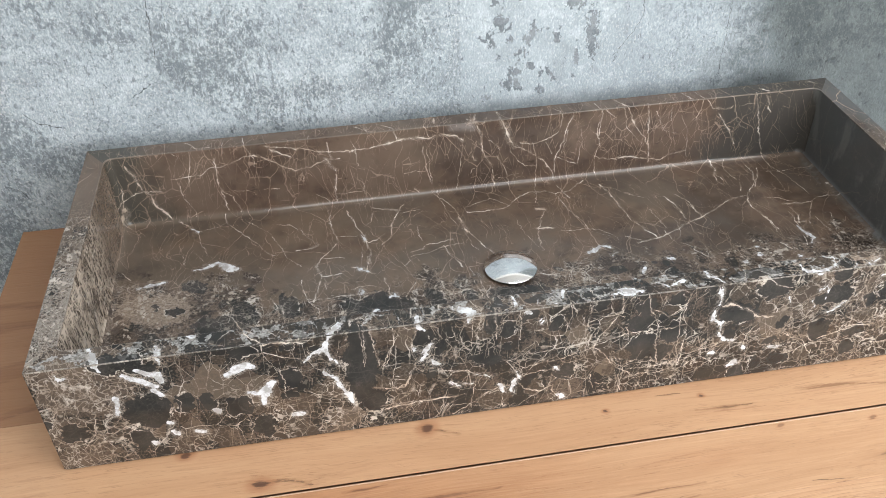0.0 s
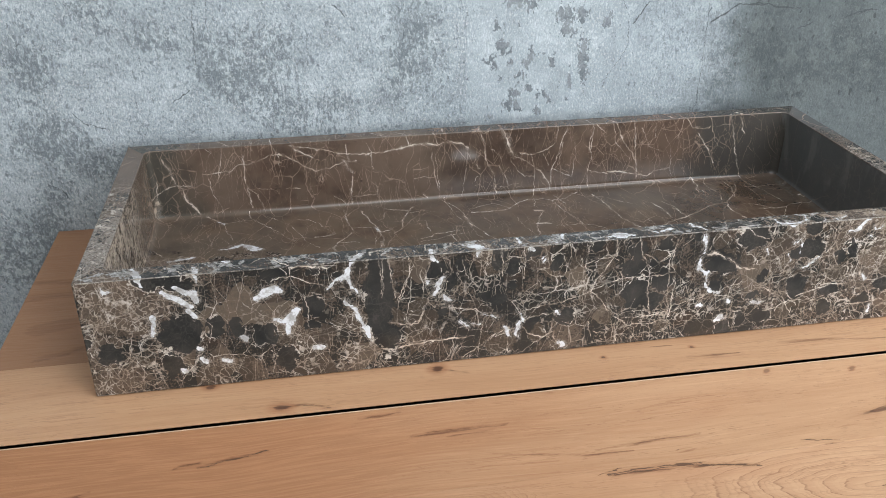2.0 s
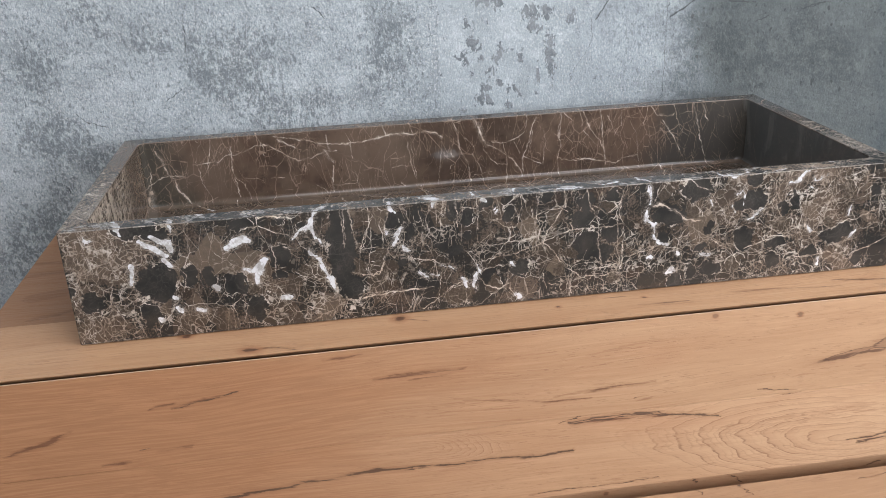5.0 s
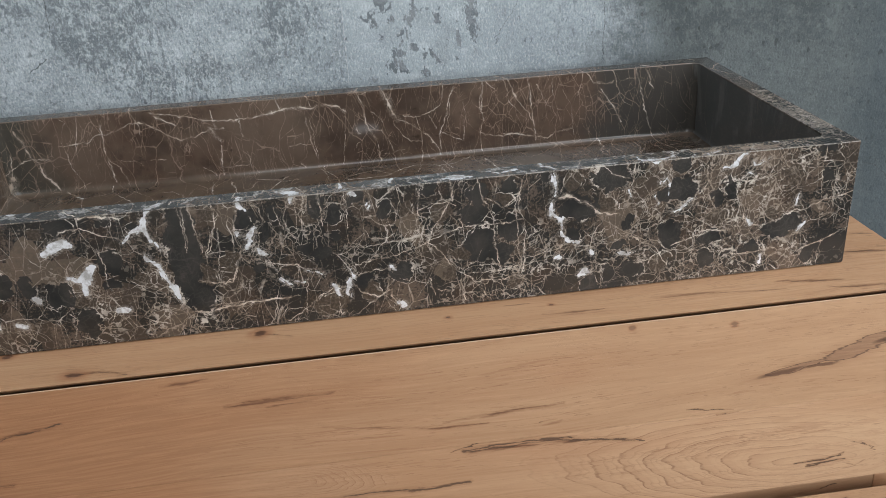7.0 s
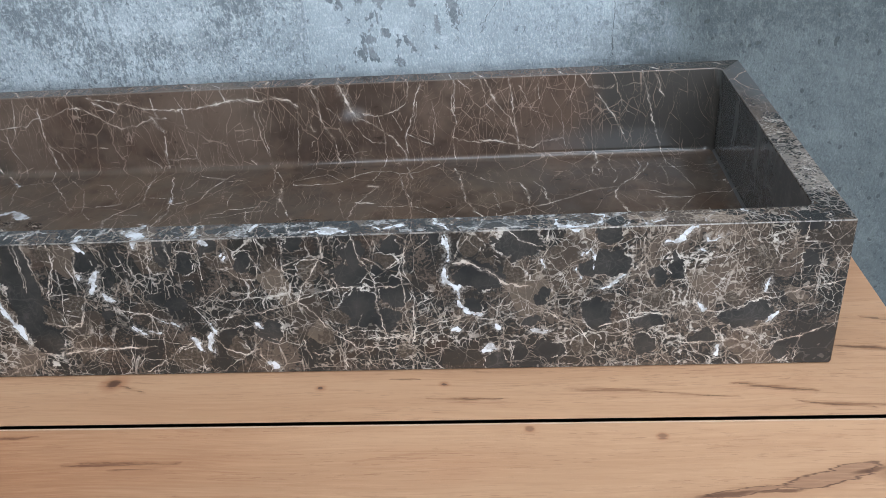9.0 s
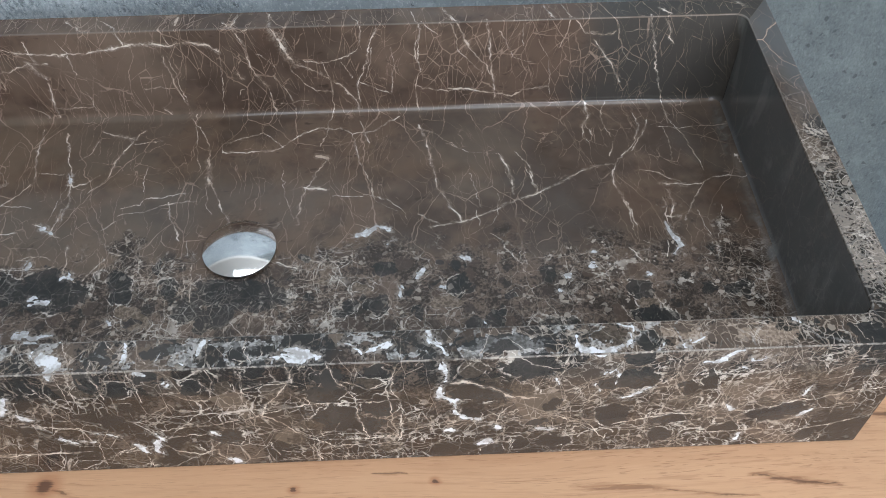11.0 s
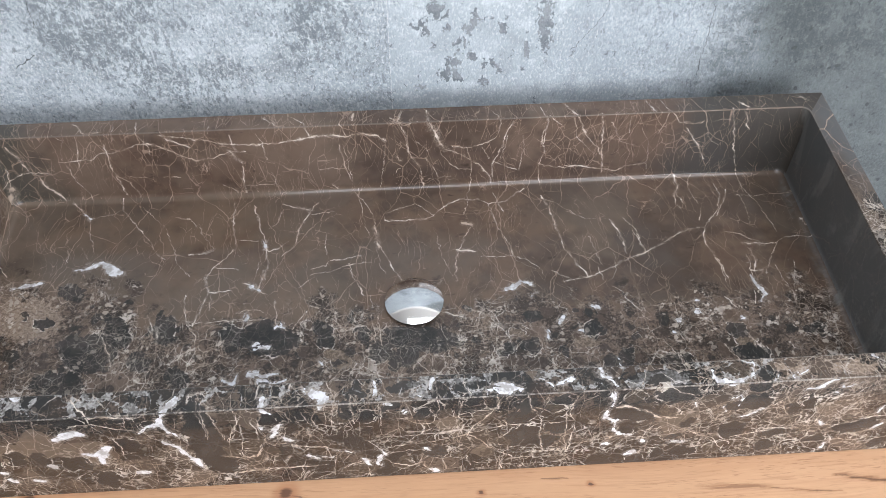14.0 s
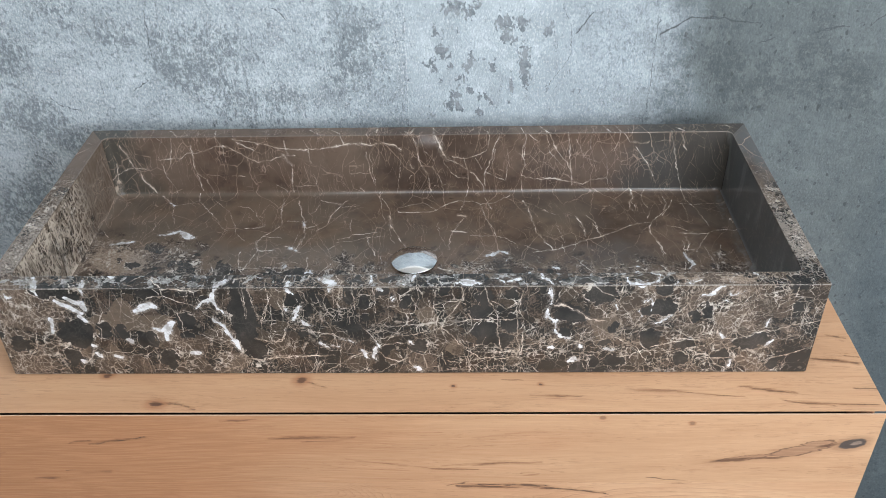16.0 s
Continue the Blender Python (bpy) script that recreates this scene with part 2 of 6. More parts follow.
FLOOR_VEINS_J = [
    (0.4, (-45, 201), (-42, 185)), (0.5, (-187, 226), (-176, 224), (-172, 248), (-167, 276)),
    (0.5, (-167, 276), (-160, 273), (-150, 277), (-140, 287)), (0.5, (-110, 245), (-95, 248), (-90, 256), (-78, 256), (-54, 260)),
    (0.6, (-123, 217), (-114, 226)), (0.4, (-120, 203), (-108, 195), (-100, 191)), (0.5, (-114, 185), (-121, 172), (-128, 161)),
    (0.4, (-191, 185), (-173, 189), (-161, 184)),
]
FLOOR_SPAR_A = [
    ((-377.6, 257.2, 1.8), (-362.4, 260.5, 3.6), (-350.9, 266.5, 3.5), (-339.1, 254.9, 7), (-327.2, 248.3, 3.8)),
    ((-444, 233.2, 1.8), (-420.8, 240, 3.5), (-410.9, 240.2, 1.7)), ((-386, 343.6, 1.7), (-376.9, 338.4, 2.6)),
    ((-167.4, 287.5, 1.3), (-164.8, 279.4, 2.6)), ((-179.8, 183.3, 1.8), (-179.3, 177.1, 3.1)), ((-166.9, 137, 2.2), (-152.7, 136.8, 2.9)),
    ((-195.5, 99.3, 1.9), (-185.3, 94.6, 3.2), (-181.8, 106.8, 1.3)), ((-160.7, 96.5, 2.7), (-146, 92.3, 1.4), (-133, 94.9, 2.8)),
    ((386.6, 203.8, 1.6), (388.5, 191.1, 2.7), (393.8, 176.2, 3.8), (387.4, 167, 2.3)),
    ((106.3, 201.2, 3.5), (116.1, 203.9, 4), (124.9, 210.6, 2.3), (135.9, 205.7, 2.3)),
]
FLOOR_SPAR_B = [
    ((132.7, 190.3, 1.7), (139.1, 194.1, 1.7)), ((160.7, 150.5, 2.6), (167, 157.9, 2.6)), ((200, 171.8, 2.6), (204.3, 167.8, 2.1)),
    ((180.6, 138.3, 2.6), (182.5, 137.2, 2.1)), ((144.6, 142.4, 1.4), (146.6, 132.9, 2.8)), ((287.4, 145.7, 3.7), (290.8, 146.1, 3.2)),
    ((311.2, 158, 3.3), (315.8, 156.2, 2.2)), ((315.1, 171, 2.8), (316.5, 170.4, 2.2)), ((180.3, 89.3, 2.9), (186.2, 87.7, 3.8), (189.9, 91.5, 1.9)),
    ((180.6, 81, 2.8), (183.4, 82.9, 2.4)), ((212.8, 103.2, 0.9), (218.2, 89.8, 2.3), (221, 81, 1.8)), ((263.4, 79, 1.4), (264.5, 70.3, 2.3)),
    ((280.4, 131.1, 2.6), (283.1, 129.5, 2.6)), ((359.1, 146.5, 2.6), (362.6, 147.5, 2.1)),
]
FLOOR_SPAR_C = [
    ((-169, 105.3, 3.5), (-152.2, 102.5, 2.6), (-141.1, 103.7, 1)), ((-100.5, 118.6, 1.3), (-95.6, 112.5, 2.6)),
    ((-46.6, 78, 2.6), (-35.8, 72.1, 2.6)), ((-60.8, 71.8, 2.2), (-56, 69.8, 2.7)), ((-167.5, 142.4, 2.3), (-164, 143.4, 2.8)),
    ((-144.5, 165.8, 3), (-138, 162.4, 2.5)), ((-180.3, 227.4, 0.9), (-176.2, 222.5, 3.9), (-168.5, 215.3, 1.4)),
]
FLOOR_DARK_A = [
    (-377, 224, 16, 11, -24), (-318, 166, 23, 15, -69), (-266, 168, 22, 13, -75), (-158, 155, 22, 19, -49), (-344, 141, 32, 24, -30),
    (-365, 104, 29, 16, -11), (-287, 129, 14, 11, -43), (-243, 103, 16, 11, -70), (-192, 154, 18, 13, -75), (9, 139, 41, 18, -4),
    (-35, 126, 16, 12, -87), (-8, 117, 13, 9, -5), (-65, 170, 9, 5, -88), (-396, 182, 9, 6, -24), (-418, 195, 6, 4, -51), (-92, 144, 11, 10, -32),
    (193, 143, 13, 9, 89), (204, 139, 6, 5, 87), (125, 122, 11, 10, -43),
]
FLOOR_DARK_B = [
    (102, 124, 7, 6, -71), (94, 115, 7, 5, -4), (161, 113, 7, 7, -12), (239, 127, 6, 5, 3), (195, 163, 5, 5, 89), (182, 167, 4, 3, -2),
    (69, 134, 4, 4, -15), (130, 162, 10, 8, -6), (61, 177, 7, 5, -8), (206, 86, 21, 11, 88), (223, 102, 13, 7, 87), (233, 75, 10, 8, 83),
    (358, 101, 18, 11, 3), (355, 81, 16, 11, 4), (349, 130, 11, 9, 21), (286, 96, 10, 5, 83), (310, 71, 11, 5, -0), (267, 94, 12, 8, 1),
    (-154, 83, 15, 10, -63),
]
FLOOR_DARK_C = [
    (-90, 79, 12, 9, -64), (-79, 112, 7, 4, -12), (-19, 112, 11, 9, -66), (-153, 146, 34, 18, -7), (-97, 160, 11, 9, -32), (-52, 148, 12, 7, -74),
    (229, 113, 5, 4, 4), (404, 79, 14, 11, 60), (439, 83, 13, 10, 58), (432, 126, 11, 8, 15),
]
FLOOR_BROWN_A = [
    (352, 116, 12, 8, 4), (279, 81, 14, 6, -1), (112, 142, 10, 7, -5), (81, 154, 8, 6, -8), (184, 176, 8, 5, -2), (186, 123, 15, 6, -1),
    (257, 170, 4, 4, 78), (-83, 126, 11, 7, -12), (-74, 113, 12, 9, -15),
]
FLOOR_TAN_A = [
    (-421, 193, 46, 31, -20),
]
FRONT_SPAR_A = [
    ((266.2, 157.6, 1.9), (266.4, 147.8, 3.1), (270.6, 142, 3.3), (284.2, 140.5, 2.4), (297.7, 145.2, 1.8), (304.7, 152.7, 2.3), (304.1, 159.8, 2), (297.2, 164.7, 1.6)),
    ((167, 163.2, 2.3), (169.6, 156, 2.7), (175.9, 150.1, 1.5), (178.8, 144.2, 1.5)), ((-97.8, 156.8, 1.7), (-91.1, 147.8, 2.9), (-83.8, 145, 1.4)),
    ((-37.1, 163.1, 1.1), (-34.5, 153.3, 2.5), (-36.7, 145.7, 2)), ((-14.5, 160.6, 0.7), (-11.6, 154.7, 1.6), (-14.5, 145.2, 1.6)),
    ((-11.6, 154.7, 1.1), (4.8, 144.7, 1.1)), ((19.1, 161.7, 2.5), (15, 155.9, 3.1), (14.4, 150.2, 2.3)),
    ((59.9, 147.9, 1.5), (71.1, 147.6, 2.6), (82.5, 144.3, 2), (87.9, 145.7, 1.6)),
]
FRONT_SPAR_B = [
    ((107.8, 155.6, 1.1), (119.2, 151.5, 1.8), (125, 145.6, 1.5)),
    ((355.1, 153.4, 1.4), (338.4, 143.4, 1.8)),
    ((417.2, 161.7, 2.2), (418.9, 159.3, 1.7)),
    ((324.3, 148.3, 1.1), (321.3, 140.8, 1.1)),
    ((-443.4, 159.9, 2.9), (-436, 143.1, 2.4), (-433.9, 129.6, 0.9)),
]
FRONT_SPAR_C = [
    ((-382.1, 152.5, 2.9), (-378.7, 137.6, 1.7), (-378.5, 129.1, 1.7)),
    ((-209.5, 152.8, 4.8), (-220, 138.1, 2.5), (-223.7, 123.7, 4.7), (-236.9, 116.4, 2.7), (-246.4, 110.6, 2)),
    ((-223.7, 123.7, 3), (-217, 105.9, 1.2), (-213, 97.1, 0.6)),
    ((-227.5, 93.3, 2.5), (-224.1, 85.9, 3.2), (-218.2, 78.1, 2.5), (-214.2, 67, 1.9), (-206.4, 55.2, 3.1), (-202.7, 32.9, 1)),
]
FRONT_SPAR_D = [
    ((-122.2, 110.4, 2.4), (-128.6, 99.2, 3.4), (-131.9, 91.8, 2.8)),
    ((-120.8, 87.7, 1.3), (-118.2, 81.7, 3.5), (-111, 79.4, 1.4)),
    ((-136.9, 106.5, 3.3), (-137.6, 103, 2)),
    ((-134.4, 150.5, 3.8), (-133.6, 134.3, 3.8), (-128.6, 129, 2.5)),
    ((-350.6, 166.6, 5.8), (-349.4, 166.3, 5.8)),
    ((-473, 130.9, 2.5), (-468.2, 126.4, 3.1)),
    ((-76.5, 60, 1.3), (-67.2, 56.1, 2.5), (-61.5, 52.4, 1.3)),
]
FRONT_SPAR_E = [
    ((-102.1, 53.4, 1.3), (-96.1, 48.4, 1.9), (-79.6, 46.8, 1.3)), ((-89.2, 152.3, 5.7), (-79.9, 146.9, 5.4), (-83.9, 133.2, 1.8)),
    ((-50.4, 39.9, 1.8), (-48.3, 32.5, 3), (-46.3, 27.5, 1.8)), ((-32.1, 54.6, 1.6), (-31.4, 45.5, 2.4), (-38.1, 32.2, 3.5), (-37.1, 27.2, 2.3)),
    ((-24.8, 136.7, 3.4), (-22.3, 135, 2.8)), ((8.2, 55.3, 1.8), (11.4, 50.5, 3)), ((13.9, 13.5, 2.5), (17.2, 8.4, 4.3)),
    ((70, 152.2, 2), (84.8, 148.4, 3.9), (95.2, 147.7, 2)), ((126.7, 150.5, 2), (135.8, 152.9, 2.9), (142.5, 156.3, 2)),
    ((-11.6, 121.1, 1.8), (-7.6, 126.9, 0.9)), ((275.6, 142, 3.9), (281.3, 137.8, 3.4), (291.2, 141.1, 3.1)),
]
FRONT_SPAR_F = [
    ((175.3, 105.3, 2.3), (175.5, 93.1, 3.2), (183.6, 86.2, 3.3), (184.1, 77.7, 1.5), (186, 69.1, 2.2), (191.9, 62.6, 2.3), (201.3, 60.1, 1.7)),
    ((176, 137.8, 2.3), (177.4, 124.6, 1.9), (177.6, 112.8, 1.9)), ((177.3, 43.1, 1.8), (181.2, 44.2, 3.5)),
    ((204.6, 21.4, 2.3), (209.6, 24.3, 4.1), (215.4, 21.1, 1.2)), ((244, 41.4, 1.2), (249.8, 39.5, 2.4), (257, 39.3, 1.8), (263.3, 40.3, 1.2)),
    ((301.5, 79.9, 1.7), (308.3, 83.6, 2.1), (315, 89.5, 2.1), (319.5, 93.1, 1.6), (324.9, 94.6, 0.5)),
    ((287, 114.6, 1.5), (292.3, 120.8, 1.9), (297, 112.7, 1.4), (297.7, 102, 0.9)), ((283.5, 102.4, 0.9), (286.4, 93.1, 1.4)),
]
FRONT_SPAR_G = [
    ((250.6, 117.9, 0.9), (253.3, 111.5, 1.9), (256, 103.3, 0.9)), ((213.8, 46.3, 2.2), (215.7, 44.5, 2.2)),
    ((356.2, 123.9, 2.1), (364.9, 126.2, 3.6), (371.1, 132.7, 3.5), (375.9, 138.6, 1.5)),
    ((385.4, 129.1, 1.8), (389.2, 125.4, 2.1), (398.6, 128.7, 1.1)), ((439.4, 90.5, 0.7), (438.6, 82.4, 2.5), (437.1, 75.9, 2)),
    ((448.7, 54.9, 2.2), (444.8, 49.4, 2.9), (441.1, 46, 1.2)), ((382.9, 66.4, 1.4), (387.1, 60.6, 2.9)), ((401.7, 20.8, 2.4), (402.1, 10.6, 2.4)),
    ((381.6, 116.8, 1.9), (384, 114.6, 1.4)),
]
FRONT_VEINS_A = [
    (0.4, (44, 163), (45, 151), (50, 144)), (0.3, (208, 161), (205, 151), (202, 144)), (0.3, (230, 164), (243, 162), (250, 154), (258, 142)),
    (0.3, (220, 157), (231, 147), (236, 142)), (0.3, (246, 149), (264, 145)), (0.3, (312, 164), (316, 152), (317, 147)),
    (0.3, (454, 161), (458, 153), (463, 142)), (0.3, (395, 162), (400, 150), (403, 143)), (0.3, (385, 161), (388, 151), (390, 143)),
    (0.3, (410, 162), (413, 150), (414, 142)), (0.3, (-81, 166), (-75, 156), (-71, 145)), (0.3, (-51, 165), (-41, 155)),
    (0.3, (-32, 165), (-28, 155), (-20, 145)),
]
FRONT_VEINS_B = [
    (0.4, (-185, 150), (-186, 129), (-188, 91)), (0.5, (-180, 134), (-176, 111), (-174, 91)), (0.5, (-156, 134), (-160, 117), (-165, 95), (-171, 84)),
    (0.7, (-181, 61), (-166, 56), (-150, 55)), (0.7, (-150, 55), (-144, 71)), (0.8, (-194, 26), (-178, 25), (-139, 31), (-94, 31)),
    (0.4, (-271, 105), (-267, 84), (-270, 63)), (0.9, (-303, 160), (-281, 139), (-245, 136)),
    (0.5, (-303, 126), (-282, 128), (-267, 120), (-246, 113)), (0.4, (-266, 41), (-277, 17), (-274, 6)), (0.4, (-312, 40), (-304, 32), (-312, 11)),
    (0.4, (-433, 57), (-420, 47), (-391, 36)), (0.4, (-426, 87), (-429, 67), (-439, 54)),
]
FRONT_VEINS_C = [
    (0.4, (-379, 91), (-369, 76), (-374, 56)), (0.4, (-452, 66), (-460, 47), (-472, 27)), (0.4, (-483, 104), (-482, 91), (-491, 71)),
    (0.5, (-87, 132), (-93, 119), (-90, 103), (-84, 96)), (0.4, (-190, 150), (-188, 124), (-190, 97)), (0.4, (-180, 133), (-176, 112), (-176, 94)),
    (0.4, (-157, 148), (-158, 121), (-171, 87)), (0.4, (-157, 114), (-158, 91), (-162, 68)), (0.5, (-137, 129), (-142, 107), (-137, 91), (-146, 61)),
    (0.5, (-146, 61), (-156, 56), (-169, 56)), (0.4, (-117, 106), (-120, 90)), (0.3, (-79, 143), (-81, 116), (-82, 94)),
    (0.4, (-70, 154), (-76, 109)),
]
FRONT_VEINS_D = [
    (0.6, (-57, 149), (-56, 126), (-56, 106)), (0.4, (-48, 132), (-52, 111)), (0.4, (-32, 136), (-30, 117), (-32, 101)),
    (0.4, (-101, 130), (-96, 112), (-88, 101)), (0.4, (-178, 32), (-149, 31), (-116, 32), (-87, 32)), (0.4, (-205, 26), (-171, 27), (-142, 34)),
    (0.5, (-101, 5), (-82, 17), (-67, 29), (-53, 36)), (0.3, (-75, 56), (-80, 30), (-83, 7)), (0.5, (-117, 72), (-86, 68), (-72, 59)),
    (0.4, (-47, 39), (-47, 19), (-46, 6)), (0.7, (73, 141), (74, 130), (73, 120)), (0.5, (41, 112), (50, 117), (67, 119), (77, 114)),
]
FRONT_VEINS_E = [
    (0.7, (69, 117), (60, 101), (52, 92), (48, 77)), (0.5, (48, 76), (59, 64), (69, 50), (79, 39), (94, 25), (108, 5)),
    (0.5, (-28, 60), (-2, 64), (18, 67), (47, 77), (66, 85), (83, 89), (112, 89), (144, 91)), (0.4, (-31, 48), (-10, 52), (8, 53)),
    (0.5, (99, 142), (102, 125), (107, 112), (115, 97), (114, 79), (117, 60), (120, 39)), (0.5, (108, 117), (126, 106), (133, 112), (141, 120)),
    (0.4, (115, 97), (126, 106)), (0.5, (137, 139), (144, 134), (140, 107), (145, 91), (147, 78), (144, 34)),
]
FRONT_VEINS_F = [
    (0.4, (138, 105), (138, 78), (140, 59), (143, 31)), (0.5, (91, 36), (123, 37), (140, 40)), (0.5, (101, 62), (94, 49), (82, 43)),
    (0.5, (81, 98), (83, 89), (83, 80)), (0.5, (-16, 112), (-7, 108), (1, 101), (14, 99)), (0.4, (19, 141), (21, 124), (15, 99)),
    (0.5, (39, 136), (42, 127), (37, 97)), (0.5, (-15, 96), (-9, 87), (4, 85), (14, 90)), (0.6, (-31, 38), (-23, 28), (-7, 22), (6, 29)),
    (0.5, (6, 29), (7, 20), (12, 11)), (0.6, (77, 21), (90, 25), (102, 29), (118, 25), (131, 29), (143, 27), (150, 14)),
]
FRONT_VEINS_G = [
    (0.5, (80, 26), (80, 16), (82, 6)), (0.5, (53, 21), (69, 20), (80, 26)), (0.5, (47, 36), (47, 26), (51, 16)),
    (0.9, (182, 111), (192, 112), (202, 105), (215, 99), (222, 91), (235, 86), (242, 86)), (0.4, (222, 144), (236, 131), (246, 127), (255, 123)),
    (0.4, (261, 145), (258, 122), (255, 110)), (0.4, (183, 116), (195, 135)), (0.4, (153, 48), (173, 53), (204, 62), (231, 70)),
    (0.5, (249, 64), (268, 54), (283, 44), (295, 28), (303, 15)), (0.5, (302, 44), (321, 50), (344, 56)), (0.4, (268, 31), (276, 33)),
    (0.3, (325, 86), (324, 59)),
]
FRONT_VEINS_H = [
    (0.5, (337, 130), (337, 109), (333, 99)), (0.6, (335, 57), (353, 56), (368, 54)),
    (0.5, (391, 58), (403, 57), (421, 64), (433, 69), (447, 70), (469, 78), (499, 85)), (0.6, (409, 36), (427, 39), (443, 42)),
    (0.5, (370, 27), (392, 25), (417, 28)), (0.5, (378, 76), (382, 58)), (0.4, (398, 42), (401, 26)),
    (0.3, (466, 145), (464, 135), (461, 111), (463, 86)), (0.5, (449, 25), (468, 29), (492, 42), (500, 44)), (0.3, (468, 5), (471, 33)),
    (0.5, (352, 106), (360, 95)), (0.4, (368, 102), (374, 87)), (0.4, (361, 85), (360, 61)),
]
FRONT_DARK_A = [
    (217, 152, 35, 7, -1), (314, 151, 9, 7, 29), (465, 150, 13, 8, 7), (-7, 156, 13, 5, -3), (-22, 153, 7, 5, -18), (39, 153, 9, 5, -79),
    (49, 152, 6, 4, -70), (-49, 153, 8, 6, -22), (431, 159, 3, 3, 46), (-402, 70, 23, 23, -66), (-425, 138, 16, 13, -16), (-402, 141, 11, 9, -51),
    (-398, 129, 15, 7, -6), (-366, 76, 16, 8, 85), (-479, 53, 12, 11, -5), (-416, 30, 17, 11, 84), (-321, 59, 13, 8, 87), (-191, 95, 56, 16, 88),
    (-184, 44, 18, 13, -84),
]
FRONT_DARK_B = [
    (-263, 91, 13, 12, -56), (-233, 125, 6, 5, -78), (-260, 134, 7, 6, -13), (-311, 60, 14, 8, 87), (-294, 27, 16, 11, 90), (-130, 120, 11, 9, -79),
    (-264, 66, 9, 6, -12), (-500, 66, 7, 6, 78), (-302, 132, 11, 8, -9), (-346, 73, 12, 9, 87), (-60, 132, 16, 7, 88), (-44, 118, 11, 8, 65),
    (-20, 131, 10, 7, 12), (-113, 106, 12, 4, 74), (-101, 123, 9, 6, 68), (-123, 69, 7, 5, 8), (-74, 84, 7, 6, 58), (-59, 76, 11, 8, 11),
    (-46, 97, 6, 4, 12),
]
FRONT_DARK_C = [
    (5, 116, 11, 9, 29), (100, 122, 11, 9, 71), (96, 101, 14, 12, 11), (101, 69, 20, 14, 78), (130, 83, 14, 10, 81), (123, 55, 12, 11, 68),
    (132, 130, 9, 8, 50), (53, 135, 9, 8, 48), (-20, 43, 9, 8, 50), (18, 47, 11, 9, 34), (118, 105, 7, 6, 74), (203, 96, 20, 14, -1),
    (196, 69, 9, 8, 79), (235, 128, 20, 14, -3), (312, 107, 17, 12, -5), (294, 102, 8, 7, -62), (310, 135, 10, 8, -6), (300, 57, 16, 14, -79),
    (167, 136, 7, 6, 86),
]
FRONT_DARK_D = [
    (260, 21, 14, 8, -2), (215, 9, 11, 9, -0), (235, 19, 9, 6, 89), (245, 50, 8, 6, -3), (255, 77, 9, 6, -90), (424, 53, 23, 12, 16),
    (349, 92, 12, 5, -86), (362, 100, 13, 8, -83), (467, 105, 9, 7, -53), (465, 139, 13, 10, 4), (390, 31, 11, 8, -8), (455, 15, 11, 7, -76),
    (341, 25, 11, 9, -80), (343, 50, 14, 8, -4),
]
FRONT_TAN_A = [
    (340, 153, 17, 6, -0), (396, 152, 22, 6, -0),
]
FRONT_BROWN_A = [
    (287, 152, 13, 6, 0), (-176, 66, 12, 11, -45), (-162, 131, 8, 7, -68), (-323, 126, 8, 7, -12), (-236, 70, 10, 8, -17), (-299, 53, 9, 7, -14),
    (-444, 41, 8, 7, -9), (-150, 79, 11, 9, 32), (-66, 116, 9, 7, 56), (-55, 19, 16, 13, 25), (86, 59, 14, 9, 3), (69, 41, 9, 7, 72),
    (123, 114, 12, 7, -0), (62, 109, 11, 9, 12), (26, 116, 8, 6, 72), (-14, 28, 11, 9, 36), (137, 22, 9, 7, 79), (196, 126, 12, 11, 80),
    (231, 98, 10, 10, -8),
]
FRONT_BROWN_B = [
    (211, 111, 7, 5, -1), (266, 118, 7, 6, -8), (212, 76, 7, 3, -2), (311, 117, 11, 5, -3), (291, 25, 11, 10, -12), (339, 22, 8, 7, -80),
    (433, 110, 12, 10, -59), (348, 72, 13, 8, -4), (411, 71, 7, 6, -54), (245, 120, 4, 4, -67),
]
BACK_VEINS = BACK_VEINS_A + BACK_VEINS_B + BACK_VEINS_C + BACK_VEINS_D + BACK_VEINS_E + BACK_VEINS_F + BACK_VEINS_G + BACK_VEINS_GLINT
FLOOR_VEINS = FLOOR_VEINS_A + FLOOR_VEINS_B + FLOOR_VEINS_C + FLOOR_VEINS_D + FLOOR_VEINS_E + FLOOR_VEINS_F + FLOOR_VEINS_G + FLOOR_VEINS_H + FLOOR_VEINS_I + FLOOR_VEINS_J
FLOOR_SPAR = FLOOR_SPAR_A + FLOOR_SPAR_B + FLOOR_SPAR_C
FLOOR_DARK = FLOOR_DARK_A + FLOOR_DARK_B + FLOOR_DARK_C
FLOOR_BROWN = FLOOR_BROWN_A
FLOOR_TAN = FLOOR_TAN_A
FRONT_SPAR = FRONT_SPAR_A + FRONT_SPAR_B + FRONT_SPAR_C + FRONT_SPAR_D + FRONT_SPAR_E + FRONT_SPAR_F + FRONT_SPAR_G
FRONT_VEINS = FRONT_VEINS_A + FRONT_VEINS_B + FRONT_VEINS_C + FRONT_VEINS_D + FRONT_VEINS_E + FRONT_VEINS_F + FRONT_VEINS_G + FRONT_VEINS_H
FRONT_DARK = FRONT_DARK_A + FRONT_DARK_B + FRONT_DARK_C + FRONT_DARK_D
FRONT_TAN = FRONT_TAN_A
FRONT_BROWN = FRONT_BROWN_A + FRONT_BROWN_B
